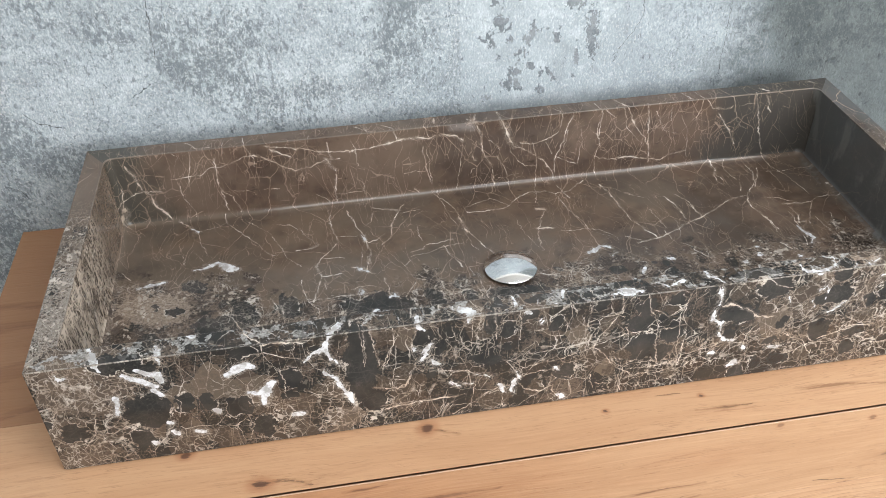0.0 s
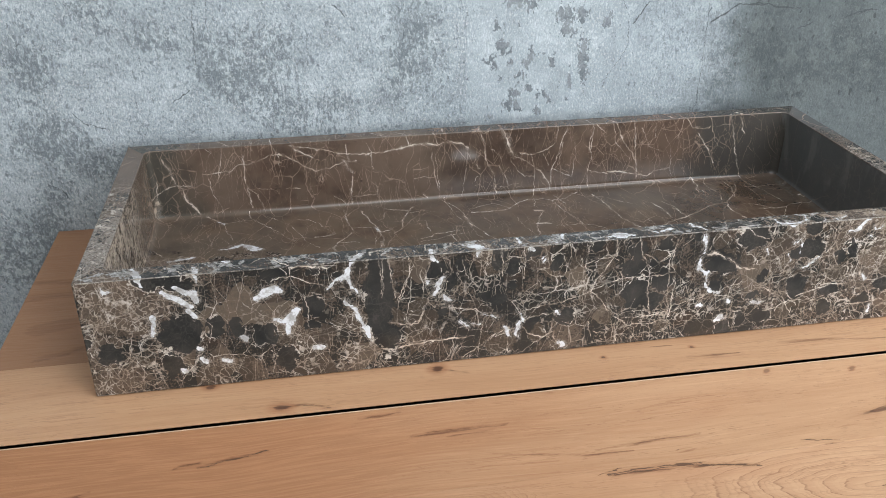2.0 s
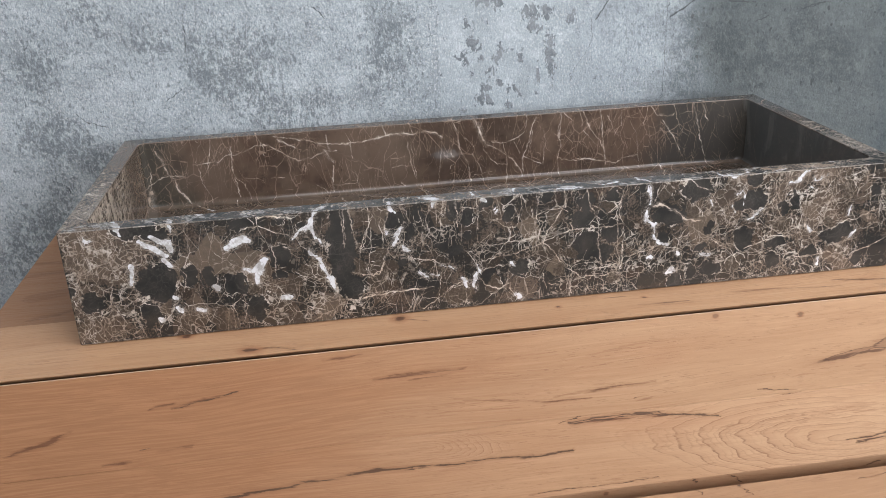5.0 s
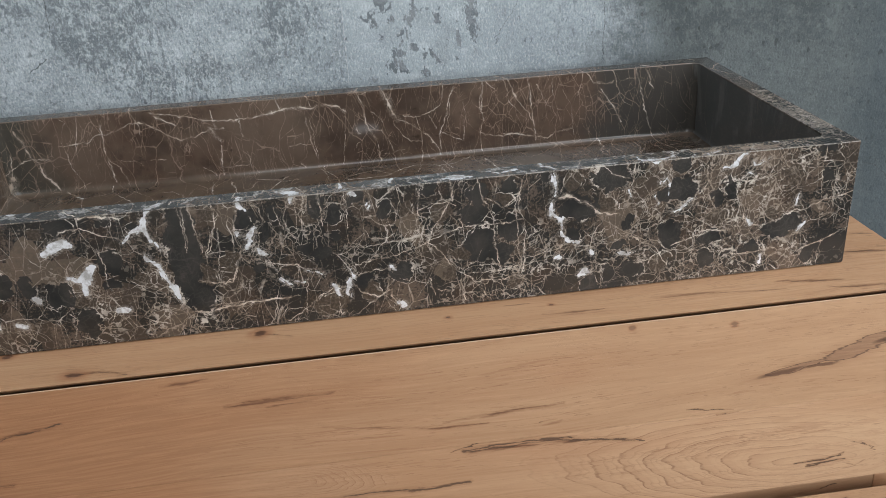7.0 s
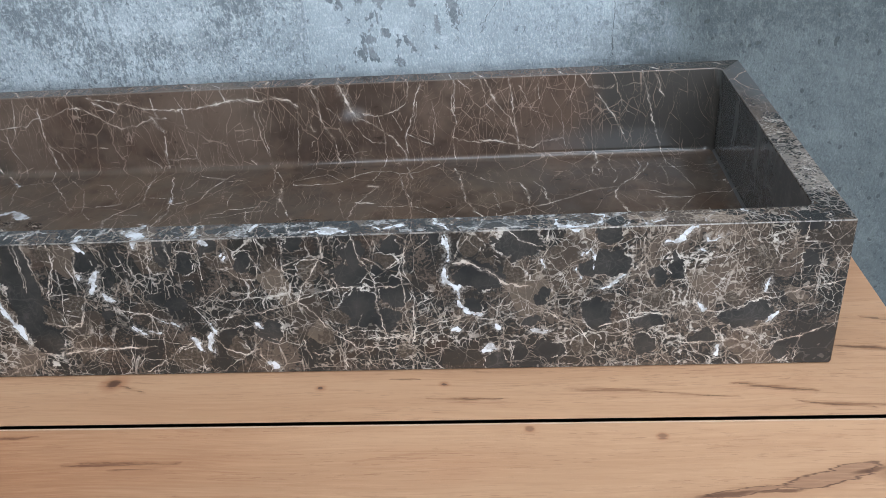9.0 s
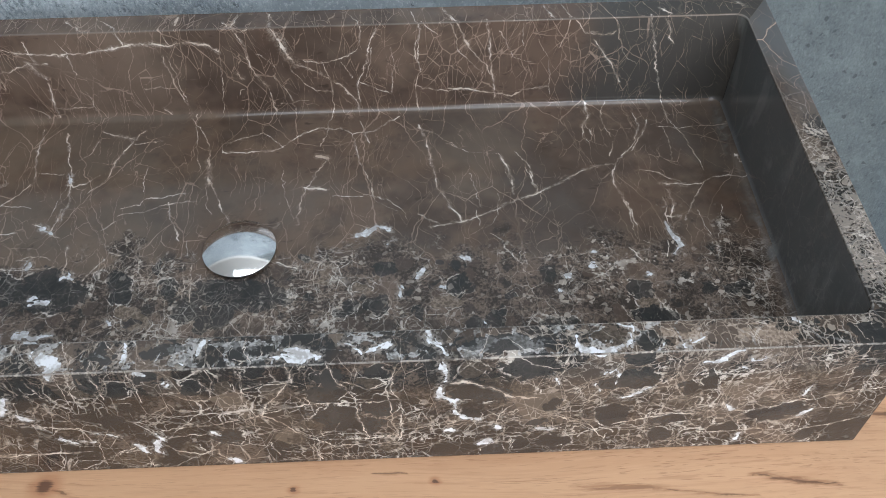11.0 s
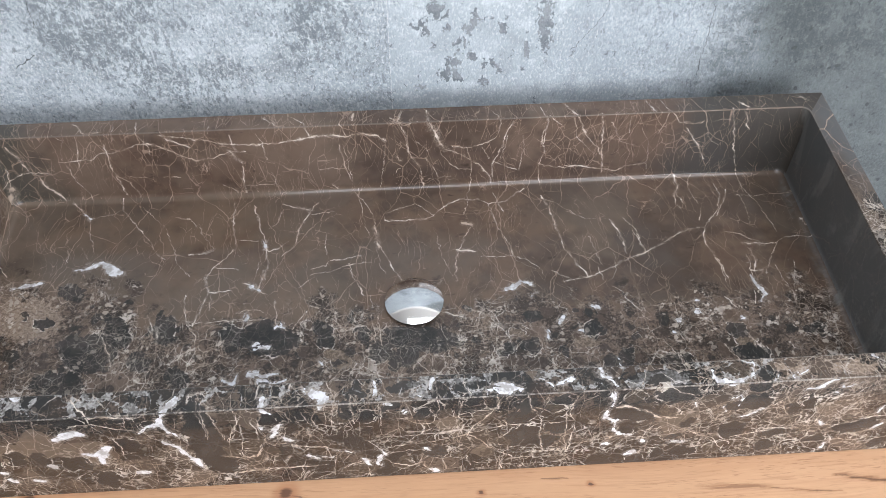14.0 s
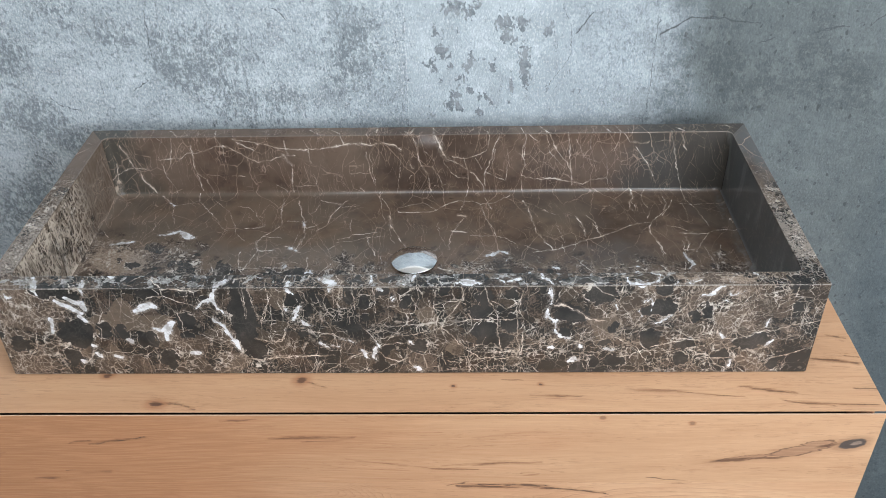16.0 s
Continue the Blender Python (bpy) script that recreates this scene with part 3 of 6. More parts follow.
FRONT_BLADES = [
    ((-440.0, 155.0, 1.6), (-436.0, 144.0, 2.9), (-434.0, 131.0, 0.8)),
    ((-414.0, 121.0, 2.0), (-400.0, 112.0, 2.3), (-388.0, 102.0, 1.9)),
    ((-402.0, 127.0, 0.8), (-392.0, 120.0, 2.2), (-384.0, 116.0, 3.6), (-382.0, 109.0, 2.2)),
    ((-392.0, 98.0, 1.8), (-385.0, 89.0, 2.0)),
    ((-320.0, 105.0, 2.6), (-311.0, 111.0, 4.2), (-302.0, 115.0, 4.0), (-295.0, 111.0, 1.6)),
    ((-304.0, 78.0, 1.4), (-295.0, 74.0, 1.5), (-288.0, 77.0, 5.0), (-280.0, 87.0, 2.2)),
    ((-288.0, 77.0, 4.0), (-291.0, 59.0, 1.4)),
]
FRONT_BLADES += [
    ((-380.0, 148.0, 2.8), (-378.0, 142.0, 1.6)),
    ((-340.0, 60.0, 1.6), (-337.0, 57.0, 2.6)),
    ((-264.0, 37.0, 1.6), (-257.0, 37.0, 2.8)),
    ((-363.0, 33.0, 1.2), (-354.0, 30.0, 1.6)),
    ((-428.0, 93.0, 2.6), (-428.0, 85.0, 1.8), (-431.0, 71.0, 0.9)),
    ((-387.0, 51.0, 2.0), (-383.0, 49.0, 1.2)),
    ((-381.0, 33.0, 2.2), (-384.0, 37.0, 1.6)),
    ((-404.0, 23.0, 2.2), (-407.0, 25.0, 1)),
]


def within(rows, lo, hi, cut):
    """The rows of a chart that reach into the stretch lo to hi along the basin; cut tells a row's ends."""
    return [r for r in rows if cut(r)[0] < hi and cut(r)[1] > lo]


def spot_ends(r):
    return r[0] - r[2] - 14, r[0] + r[2] + 14


def vein_ends(r):
    return min(p[0] for p in r[1:]) - 8, max(p[0] for p in r[1:]) + 8


def spar_ends(r):
    return min(p[0] for p in r) - 16, max(p[0] for p in r) + 16


def spots_near(nt, plane, rows):
    """Nearness to oval spots given in millimetres: 1 at their outlines, 0 in the middle."""
    return marks(nt, plane, [(u * 0.001, v * 0.001, a * 0.001, b * 0.001, turn) for u, v, a, b, turn in rows]) if rows else 9.0


def veins_near(nt, plane, rows):
    """Distance to winding veins, in their own half widths."""
    U, V, _ = node(nt, "SeparateXYZ", {0: plane}).outputs
    best = None
    for w, *pts in rows:
        span = [max(p[k] for p in pts) - min(p[k] for p in pts) for k in (0, 1)]
        steady = [all((b[k] - a[k]) * (pts[-1][k] - pts[0][k]) > 0 for a, b in zip(pts, pts[1:])) for k in (0, 1)]
        k = (0 if span[0] >= span[1] else 1) if steady[0] == steady[1] else (0 if steady[0] else 1)
        pts = sorted(pts, key=lambda p: p[k])
        a0, a1, b0 = pts[0][k], pts[-1][k], min(p[1 - k] for p in pts)
        long, side = max(a1 - a0, 0.5), max(span[1 - k], 0.5)
        lean = long / sum(math.dist(p, q) for p, q in zip(pts, pts[1:]))
        w = 0.64 * w ** 1.4 / lean ** 0.7
        t = calc(nt, "MULTIPLY_ADD", (U, V)[k], 1000 / long, -a0 / long)
        n = node(nt, "FloatCurve", {"Value": t})
        curve = n.mapping.curves[0]
        curve.points[0].location, curve.points[1].location = (0, (pts[0][1 - k] - b0) / side), (1, (pts[-1][1 - k] - b0) / side)
        for p in pts[1:-1]:
            curve.points.new((p[k] - a0) / long, (p[1 - k] - b0) / side)
        for p in curve.points:
            p.handle_type = "VECTOR"
        n.mapping.update()
        off = calc(nt, "MULTIPLY_ADD", n.outputs[0], -side / w, calc(nt, "MULTIPLY_ADD", (V, U)[k], 1000 / w, -b0 / w))
        past = calc(nt, "MAXIMUM", calc(nt, "SUBTRACT", calc(nt, "ABSOLUTE", calc(nt, "SUBTRACT", t, 0.5)), 0.5), 0.0)
        d = calc(nt, "MULTIPLY_ADD", past, long / w, calc(nt, "ABSOLUTE", off))
        best = d if best is None else calc(nt, "MINIMUM", best, d)
    return 99.0 if best is None else best


def spar_near(nt, plane, rows):
    """Distance in metres to tapering streaks of white spar, less than 0 inside them."""
    best = None
    for pts in rows:
        for (u0, v0, w0), (u1, v1, w1) in zip(pts, pts[1:]):
            d = Vector(((u1 - u0) * 0.001, (v1 - v0) * 0.001, 0))
            o = vec(nt, "SUBTRACT", plane, (u0 * 0.001, v0 * 0.001, 0))
            h = node(nt, "VectorMath", {0: o, 1: d / max(d.length_squared, 1e-9)}, operation="DOT_PRODUCT").outputs["Value"]
            h = node(nt, "Clamp", {0: h, 1: 0.0, 2: 1.0}).outputs[0]
            r = node(nt, "VectorMath", {0: d, "Scale": h}, operation="SCALE").outputs[0]
            r = vec(nt, "SUBTRACT", o, r)
            r = node(nt, "VectorMath", {0: r}, operation="LENGTH").outputs["Value"]
            r = calc(nt, "SUBTRACT", calc(nt, "MULTIPLY_ADD", h, (w0 - w1) * 0.001, r), w0 * 0.001)
            best = r if best is None else calc(nt, "MINIMUM", best, r)
    return 1.0 if best is None else best


def grouped(name, ins, outs, build):
    """A node group: build(tree, inputs) gives the sockets of its outputs."""
    g = bpy.data.node_groups.new(name, "ShaderNodeTree")
    for n in ins:
        g.interface.new_socket(n, in_out="INPUT", socket_type="NodeSocketFloat")
    for n, kind in outs:
        g.interface.new_socket(n, in_out="OUTPUT", socket_type=kind)
    given, result = g.nodes.new("NodeGroupInput"), g.nodes.new("NodeGroupOutput")
    for i, s in enumerate(build(g, given.outputs)):
        g.links.new(s, result.inputs[i])
    return g


def use_group(nt, g, ins=()):
    n = nt.nodes.new("ShaderNodeGroup")
    n.node_tree = g
    for i, s in enumerate(ins):
        if isinstance(s, bpy.types.NodeSocket):
            nt.links.new(s, n.inputs[i])
        else:
            n.inputs[i].default_value = s
    return n.outputs


HALF = (0.5, 0.5, 0.5)


def stone_place(nt):
    """The place in the block and the noises that bend, crumble and tint it."""
    P = here(nt)
    n1 = vec(nt, "SUBTRACT", noise_at(nt, P, 8, 2, out=1), HALF)
    n2 = vec(nt, "SUBTRACT", noise_at(nt, P, 55, 2, out=1), HALF)
    n3 = vec(nt, "SUBTRACT", noise_at(nt, P, 240, 2, out=1), HALF)
    fine = vec(nt, "ADD", vec(nt, "MULTIPLY", n2, (0.009,) * 3), vec(nt, "MULTIPLY", n3, (0.0018,) * 3))
    chips = vec(nt, "MULTIPLY", vec(nt, "SUBTRACT", cells(nt, P, 115, "F1", 1), HALF), (0.0055,) * 3)
    grit = calc(nt, "SUBTRACT", noise_at(nt, vec(nt, "ADD", P, (1, 8, 4)), 120, 4, 0.7), 0.5)
    return P, n1, n2, fine, chips, grit


def chart_place(kind):
    """Where a point lies on the chart of one face: for veins, for spar and for clasts."""
    def build(g, _):
        P, n1, n2, fine, chips, grit = stone_place(g)
        X, Y, Z = node(g, "SeparateXYZ", {0: P}).outputs
        up = {"front": calc(g, "ADD", Z, Y), "back": calc(g, "ADD", Z, calc(g, "MAXIMUM", calc(g, "SUBTRACT", Y, 0.3695), 0.0)), "floor": Y}[kind]
        plane = node(g, "CombineXYZ", {0: X, 1: up}).outputs[0]
        axes = (0, 1) if kind == "floor" else (0, 2)
        jag = vec(g, "SUBTRACT", noise_at(g, P, 130, 3, 0.65, out=1), HALF)
        bent = vec(g, "ADD", plane, flat(g, vec(g, "ADD", vec(g, "MULTIPLY", fine, (0.7,) * 3), vec(g, "MULTIPLY", jag, (0.0065,) * 3)), *axes))
        spar = vec(g, "ADD", plane, vec(g, "MULTIPLY", flat(g, vec(g, "ADD", chips, fine), *axes), (0.6,) * 3))
        clast = vec(g, "ADD", plane, flat(g, vec(g, "ADD", chips, vec(g, "MULTIPLY", n2, (0.012,) * 3)), *axes))
        blade = vec(g, "ADD", plane, vec(g, "MULTIPLY", flat(g, vec(g, "ADD", chips, fine), *axes), (0.14,) * 3))
        return bent, spar, clast, blade
    return grouped("chart_" + kind, (), [(n, "NodeSocketVector") for n in ("veins", "spar", "clasts", "blades")], build)


def stone_body(nt, kind, dark=None, brown=None, tan=None, vein=None, spar=None):
    """Colour and gloss of the broken and the sound stone of the block on one of its faces."""
    P, n1, n2, fine, chips, grit = stone_place(nt)
    X, Y, Z = node(nt, "SeparateXYZ", {0: P}).outputs
    size = {"front": 0.82, "floor": 1.2, "back": 1.0}.get(kind, 1.3)
    W = vec(nt, "ADD", vec(nt, "ADD", P, vec(nt, "MULTIPLY", n1, (0.05,) * 3)), fine)
    patch = noise_at(nt, P, 13, 3)
    patch2 = noise_at(nt, vec(nt, "ADD", P, (3, 1, 2)), 24, 4, 0.6)
    thick = noise_at(nt, vec(nt, "ADD", P, (7, 5, 1)), 42, 3, 0.6)
    crumb = calc(nt, "SUBTRACT", noise_at(nt, P, 420, 3, 0.65), 0.5)

    def seam_of(v, scale, wide, k):
        """Lines between the cells of v, with crumbled edges."""
        d = calc(nt, "ADD", cells(nt, v, scale), calc(nt, "MULTIPLY_ADD", grit, k, calc(nt, "MULTIPLY", crumb, k)))
        return step(nt, d, wide, calc(nt, "MULTIPLY", wide, 0.45) if isinstance(wide, bpy.types.NodeSocket) else wide * 0.45)

    # clasts: dark and brown pieces with a pale rind here and there
    near_front = step(nt, calc(nt, "ADD", Y, calc(nt, "MULTIPLY", grit, 0.03)), 0.06, 0.045) if kind == "front" else 1.0
    clast, piece, rind, buff = 0.0, 0.0, 0.0, 0.0
    if dark is not None:
        dark = calc(nt, "MULTIPLY_ADD", grit, 0.9, dark)
        clast = calc(nt, "MULTIPLY", step(nt, dark, 1.06, 0.97), near_front)
        piece = calc(nt, "MULTIPLY", step(nt, brown, 1.05, 0.97), calc(nt, "SUBTRACT", 1.0, clast))
        edge = calc(nt, "ABSOLUTE", calc(nt, "SUBTRACT", calc(nt, "MINIMUM", dark, brown), 1.08))
        rind = calc(nt, "MULTIPLY", step(nt, edge, 0.08, 0.03), step(nt, thick, 0.44, 0.60, 0.0, 0.75))
        buff = step(nt, calc(nt, "ADD", tan, calc(nt, "MULTIPLY", grit, 1.6)), 1.1, 0.85)
    hard = calc(nt, "SUBTRACT", 1.0, calc(nt, "MAXIMUM", calc(nt, "MULTIPLY", clast, 0.5 if kind == "floor" else 0.95), calc(nt, "MULTIPLY", piece, 0.6)))

    # broken stone: crumbs and small clasts in a pale net
    ends = calc(nt, "MAXIMUM", step(nt, X, -0.36, -0.46), calc(nt, "MULTIPLY", step(nt, X, 0.27, 0.34), step(nt, X, 0.47, 0.42)))
    dense = calc(nt, "ADD", patch, calc(nt, "MULTIPLY", ends, 0.17))
    tone = node(nt, "ValToRGB", {0: node(nt, "SeparateColor", {0: cells(nt, W, 34 * size, "F1", 1)}).outputs[0]})
    for at, c in ((0.50, (0.023, 0.021, 0.019)), (0.74, (0.038, 0.030, 0.024)), (0.90, (0.066, 0.050, 0.039))):
        tone.color_ramp.elements.new(at).color = (*c, 1)
    tone.color_ramp.elements[0].color, tone.color_ramp.elements[-1].color = (0.022, 0.021, 0.020, 1), (0.100, 0.078, 0.060, 1)
    stone = blend(nt, step(nt, noise_at(nt, P, 20, 3), 0.56, 0.72, 0, 0.5), tone.outputs[0], (0.052, 0.032, 0.022))
    rubble = calc(nt, "ADD", patch2, calc(nt, "MULTIPLY_ADD", crumb, 0.8, calc(nt, "MULTIPLY_ADD", grit, 0.5, calc(nt, "MULTIPLY", ends, 0.10))))
    stone = blend(nt, step(nt, rubble, 0.50, 0.66, 0, 0.62), stone, (0.125, 0.092, 0.070))
    open1 = calc(nt, "MULTIPLY", step(nt, cells(nt, W, 26 * size, "F1"), 0.45, 0.8), step(nt, thick, 0.42, 0.66))
    e1 = seam_of(W, 26 * size, calc(nt, "MULTIPLY_ADD", open1, 0.016, 0.006), 0.024)
    W2 = vec(nt, "ADD", W, vec(nt, "MULTIPLY", n1, (0.03, 0.03, -0.04)))
    e2 = calc(nt, "MULTIPLY", seam_of(W2, 47 * size, calc(nt, "MULTIPLY_ADD", step(nt, thick, 0.62, 0.3), 0.012, 0.011), 0.030), step(nt, dense, 0.42, 0.55, 0.1, 0.95))
    e3 = calc(nt, "MULTIPLY", seam_of(vec(nt, "ADD", W2, vec(nt, "MULTIPLY", n2, (0.012,) * 3)), 105 * size, 0.045, 0.06), step(nt, dense, 0.47, 0.57))
    straight = vec(nt, "MULTIPLY", vec(nt, "ADD", P, vec(nt, "MULTIPLY", n1, (0.02,) * 3)), (1.0, 0.4, 0.33))
    e4 = calc(nt, "MULTIPLY", seam_of(straight, 75, 0.014, 0.014), step(nt, patch2, 0.42, 0.54))
    net = calc(nt, "MAXIMUM", calc(nt, "MULTIPLY", e1, step(nt, thick, 0.35, 0.6, 0.25, 0.65) if kind == "front" else step(nt, thick, 0.35, 0.6, 0.3, 0.7)), calc(nt, "MULTIPLY", e2, 0.52))
    net = calc(nt, "MAXIMUM", net, calc(nt, "MAXIMUM", calc(nt, "MULTIPLY", e3, 0.5), calc(nt, "MULTIPLY", e4, 0.5)))
    if kind == "floor":
        # small rounded dark clasts in brown crumbs
        lump = vec(nt, "ADD", P, vec(nt, "ADD", vec(nt, "MULTIPLY", n1, (0.02,) * 3), fine))
        pick = node(nt, "SeparateColor", {0: cells(nt, lump, 36, "F1", 1)}).outputs[0]
        pick2 = node(nt, "SeparateColor", {0: cells(nt, lump, 66, "F1", 1)}).outputs[1]
        round1 = step(nt, calc(nt, "SUBTRACT", cells(nt, lump, 36, "F1"), calc(nt, "MULTIPLY_ADD", pick, 0.36, calc(nt, "MULTIPLY", grit, 0.4))), 0.04, -0.02)
        round2 = step(nt, calc(nt, "SUBTRACT", cells(nt, lump, 66, "F1"), calc(nt, "MULTIPLY_ADD", pick2, 0.58, calc(nt, "MULTIPLY", grit, 0.4))), 0.05, -0.03)
        pebble = calc(nt, "MAXIMUM", round1, calc(nt, "MULTIPLY", round2, 0.8))
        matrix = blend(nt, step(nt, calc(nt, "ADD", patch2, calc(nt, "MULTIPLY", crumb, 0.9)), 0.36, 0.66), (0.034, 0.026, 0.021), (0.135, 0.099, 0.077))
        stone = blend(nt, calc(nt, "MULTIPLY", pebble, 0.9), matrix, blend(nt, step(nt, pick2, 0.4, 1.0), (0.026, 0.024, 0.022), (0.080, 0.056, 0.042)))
        net = calc(nt, "MAXIMUM", net, calc(nt, "MULTIPLY", seam_of(lump, 66, 0.034, 0.05), step(nt, patch2, 0.40, 0.54, 0.15, 0.85)))
        net = calc(nt, "MULTIPLY", net, calc(nt, "MULTIPLY_ADD", pebble, -0.55, 0.95))
        net = calc(nt, "MULTIPLY", net, step(nt, calc(nt, "MULTIPLY_ADD", grit, 0.6, patch), 0.40, 0.56, 0.25, 1.0))
    net = calc(nt, "MAXIMUM", calc(nt, "MULTIPLY", net, hard), rind)
    clump = calc(nt, "MULTIPLY", step(nt, calc(nt, "ADD", thick, calc(nt, "MULTIPLY", grit, 0.6)), 0.64, 0.70), calc(nt, "MULTIPLY", step(nt, dense, 0.48, 0.63), hard))
    inner = blend(nt, step(nt, crumb, -0.06, 0.10), (0.046, 0.036, 0.028), (0.080, 0.062, 0.047))
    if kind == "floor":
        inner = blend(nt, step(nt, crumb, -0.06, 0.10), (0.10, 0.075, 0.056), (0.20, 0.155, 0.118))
    stone = blend(nt, calc(nt, "MULTIPLY", piece, 0.88), stone, inner)
    stone = blend(nt, calc(nt, "MULTIPLY", clast, 0.86 if kind == "floor" else 0.95), stone, blend(nt, step(nt, patch2, 0.3, 0.7), (0.018, 0.018, 0.018), (0.040, 0.037, 0.034)))
    stone = blend(nt, calc(nt, "MULTIPLY", buff, calc(nt, "SUBTRACT", 0.9, calc(nt, "MULTIPLY", clast, 0.85))), stone, blend(nt, step(nt, crumb, -0.1, 0.1), (0.16, 0.12, 0.092), (0.27, 0.21, 0.165)))
    vein_tone = blend(nt, step(nt, thick, 0.4, 0.65), (0.40, 0.325, 0.265), (0.62, 0.56, 0.50))
    net = calc(nt, "MULTIPLY", net, step(nt, crumb, -0.10, 0.03, 0.35, 1.0))
    # angular pale splinters
    shard = cells(nt, vec(nt, "ADD", W2, chips), 135, "F1")
    pick3 = node(nt, "SeparateColor", {0: cells(nt, vec(nt, "ADD", W2, chips), 135, "F1", 1)}).outputs[2]
    shard = calc(nt, "MULTIPLY", step(nt, calc(nt, "ADD", calc(nt, "MULTIPLY", grit, 0.9), calc(nt, "SUBTRACT", shard, calc(nt, "MULTIPLY_ADD", pick3, 0.9, -0.48))), 0.03, -0.03), step(nt, dense, 0.40, 0.58, *((0.15, 0.6) if kind == "front" else (0.4, 0.95))))
    stone = blend(nt, calc(nt, "MULTIPLY", shard, hard), stone, blend(nt, thick, (0.20, 0.155, 0.12), (0.46, 0.41, 0.36)))
    broken = blend(nt, calc(nt, "MAXIMUM", net, calc(nt, "MULTIPLY", clump, 0.7)), stone, vein_tone)

    # sound stone: brown with fine running veins
    charted = kind in ("floor", "back")
    sound = blend(nt, step(nt, noise_at(nt, P, 5, 4, 0.6), 0.3, 0.7), (0.080, 0.053, 0.040), (0.128, 0.090, 0.068))
    sound = blend(nt, step(nt, noise_at(nt, vec(nt, "MULTIPLY", P, (0.4, 1.0, 1.0)), 120, 2, 0.7), 0.66, 0.76, 0, 0.6), sound, (0.022, 0.016, 0.013))
    sound = blend(nt, step(nt, noise_at(nt, vec(nt, "ADD", P, (2, 6, 3)), 14, 4, 0.65), 0.5, 0.68, 0, 0.5), sound, (0.078, 0.047, 0.033))
    sound = blend(nt, step(nt, noise_at(nt, vec(nt, "ADD", P, (8, 2, 6)), 9, 4, 0.65), 0.46, 0.62, 0, 0.6), sound, (0.040, 0.029, 0.023))
    sound = blend(nt, step(nt, noise_at(nt, vec(nt, "ADD", P, (1, 4, 8)), 30, 5, 0.75), 0.50, 0.62, 0, 0.4), sound, (0.050, 0.036, 0.028))
    # pale clouds in the stone; their rise to the left paints a hazy sheen
    pale_cloud = calc(nt, "ADD", noise_at(nt, vec(nt, "ADD", P, (5, 5, 9)), 7, 4, 0.65), step(nt, X, 0.15, -0.35, 0, 0.15))
    sound = blend(nt, step(nt, pale_cloud, 0.50, 0.70, 0, 0.6), sound, (0.148, 0.112, 0.087))
    if kind == "floor":
        sound = blend(nt, 1.0, sound, (1.02, 1.02, 0.97), "MULTIPLY")
        sound = blend(nt, step(nt, noise_at(nt, vec(nt, "ADD", P, (6, 3, 1)), 6, 4, 0.6), 0.44, 0.60, 0, 0.45), sound, (0.086, 0.074, 0.063))
    # grey stone at the left end; grey at the right paints shade and reflections
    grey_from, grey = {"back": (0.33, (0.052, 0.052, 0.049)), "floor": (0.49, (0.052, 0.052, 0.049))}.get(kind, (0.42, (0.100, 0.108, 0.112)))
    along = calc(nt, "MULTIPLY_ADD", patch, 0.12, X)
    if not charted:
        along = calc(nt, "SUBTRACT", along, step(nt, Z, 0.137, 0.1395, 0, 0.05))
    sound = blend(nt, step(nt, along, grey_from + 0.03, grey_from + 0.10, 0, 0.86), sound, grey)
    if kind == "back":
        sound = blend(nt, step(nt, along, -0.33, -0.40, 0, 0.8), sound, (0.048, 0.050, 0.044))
    S = vec(nt, "MULTIPLY", W, (1.5, 0.7, 0.7))
    S2 = vec(nt, "MULTIPLY", vec(nt, "ADD", W, vec(nt, "MULTIPLY", n1, (0.05,) * 3)), (1.6, 0.55, 0.55))
    r1 = calc(nt, "MULTIPLY", seam_of(S, 12, 0.007, 0.008), step(nt, patch, 0.40, 0.54, 0.10, 0.5 if charted else 1.0))
    r2 = calc(nt, "MULTIPLY", seam_of(S2, 27, 0.007, 0.012), step(nt, patch, 0.42, 0.56, 0.2, 0.9))
    r3 = calc(nt, "MULTIPLY", seam_of(S2, 52, 0.012, 0.018), step(nt, patch2, 0.46, 0.58))
    run = calc(nt, "MAXIMUM", calc(nt, "MULTIPLY", r1, step(nt, thick, 0.3, 0.7, 0.4, 0.9)), calc(nt, "MAXIMUM", calc(nt, "MULTIPLY", r2, step(nt, patch2, 0.35, 0.65, 0.15, 0.5)), calc(nt, "MULTIPLY", r3, 0.36 if charted else 0.6)))
    if kind == "back":
        run = calc(nt, "MAXIMUM", run, calc(nt, "MULTIPLY", e4, 0.4))
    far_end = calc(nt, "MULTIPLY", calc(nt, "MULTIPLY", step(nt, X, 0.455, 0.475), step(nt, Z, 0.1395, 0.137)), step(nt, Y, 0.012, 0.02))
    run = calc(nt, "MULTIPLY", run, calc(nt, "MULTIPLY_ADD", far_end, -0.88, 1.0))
    # pale wisps painted on the far end's inner wall for its soft reflections
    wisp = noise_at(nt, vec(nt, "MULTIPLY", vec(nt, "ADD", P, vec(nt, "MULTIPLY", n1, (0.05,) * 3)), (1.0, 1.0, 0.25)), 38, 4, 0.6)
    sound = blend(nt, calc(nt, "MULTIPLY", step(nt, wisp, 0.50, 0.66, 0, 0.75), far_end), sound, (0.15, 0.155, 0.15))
    sound = blend(nt, run, sound, (0.46, 0.34, 0.27))

    zone = calc(nt, "ADD", Y, calc(nt, "MULTIPLY", calc(nt, "SUBTRACT", patch2, 0.5), 0.20))
    zone = calc(nt, "SUBTRACT", zone, calc(nt, "MULTIPLY", step(nt, X, -0.27, -0.37), 0.055))
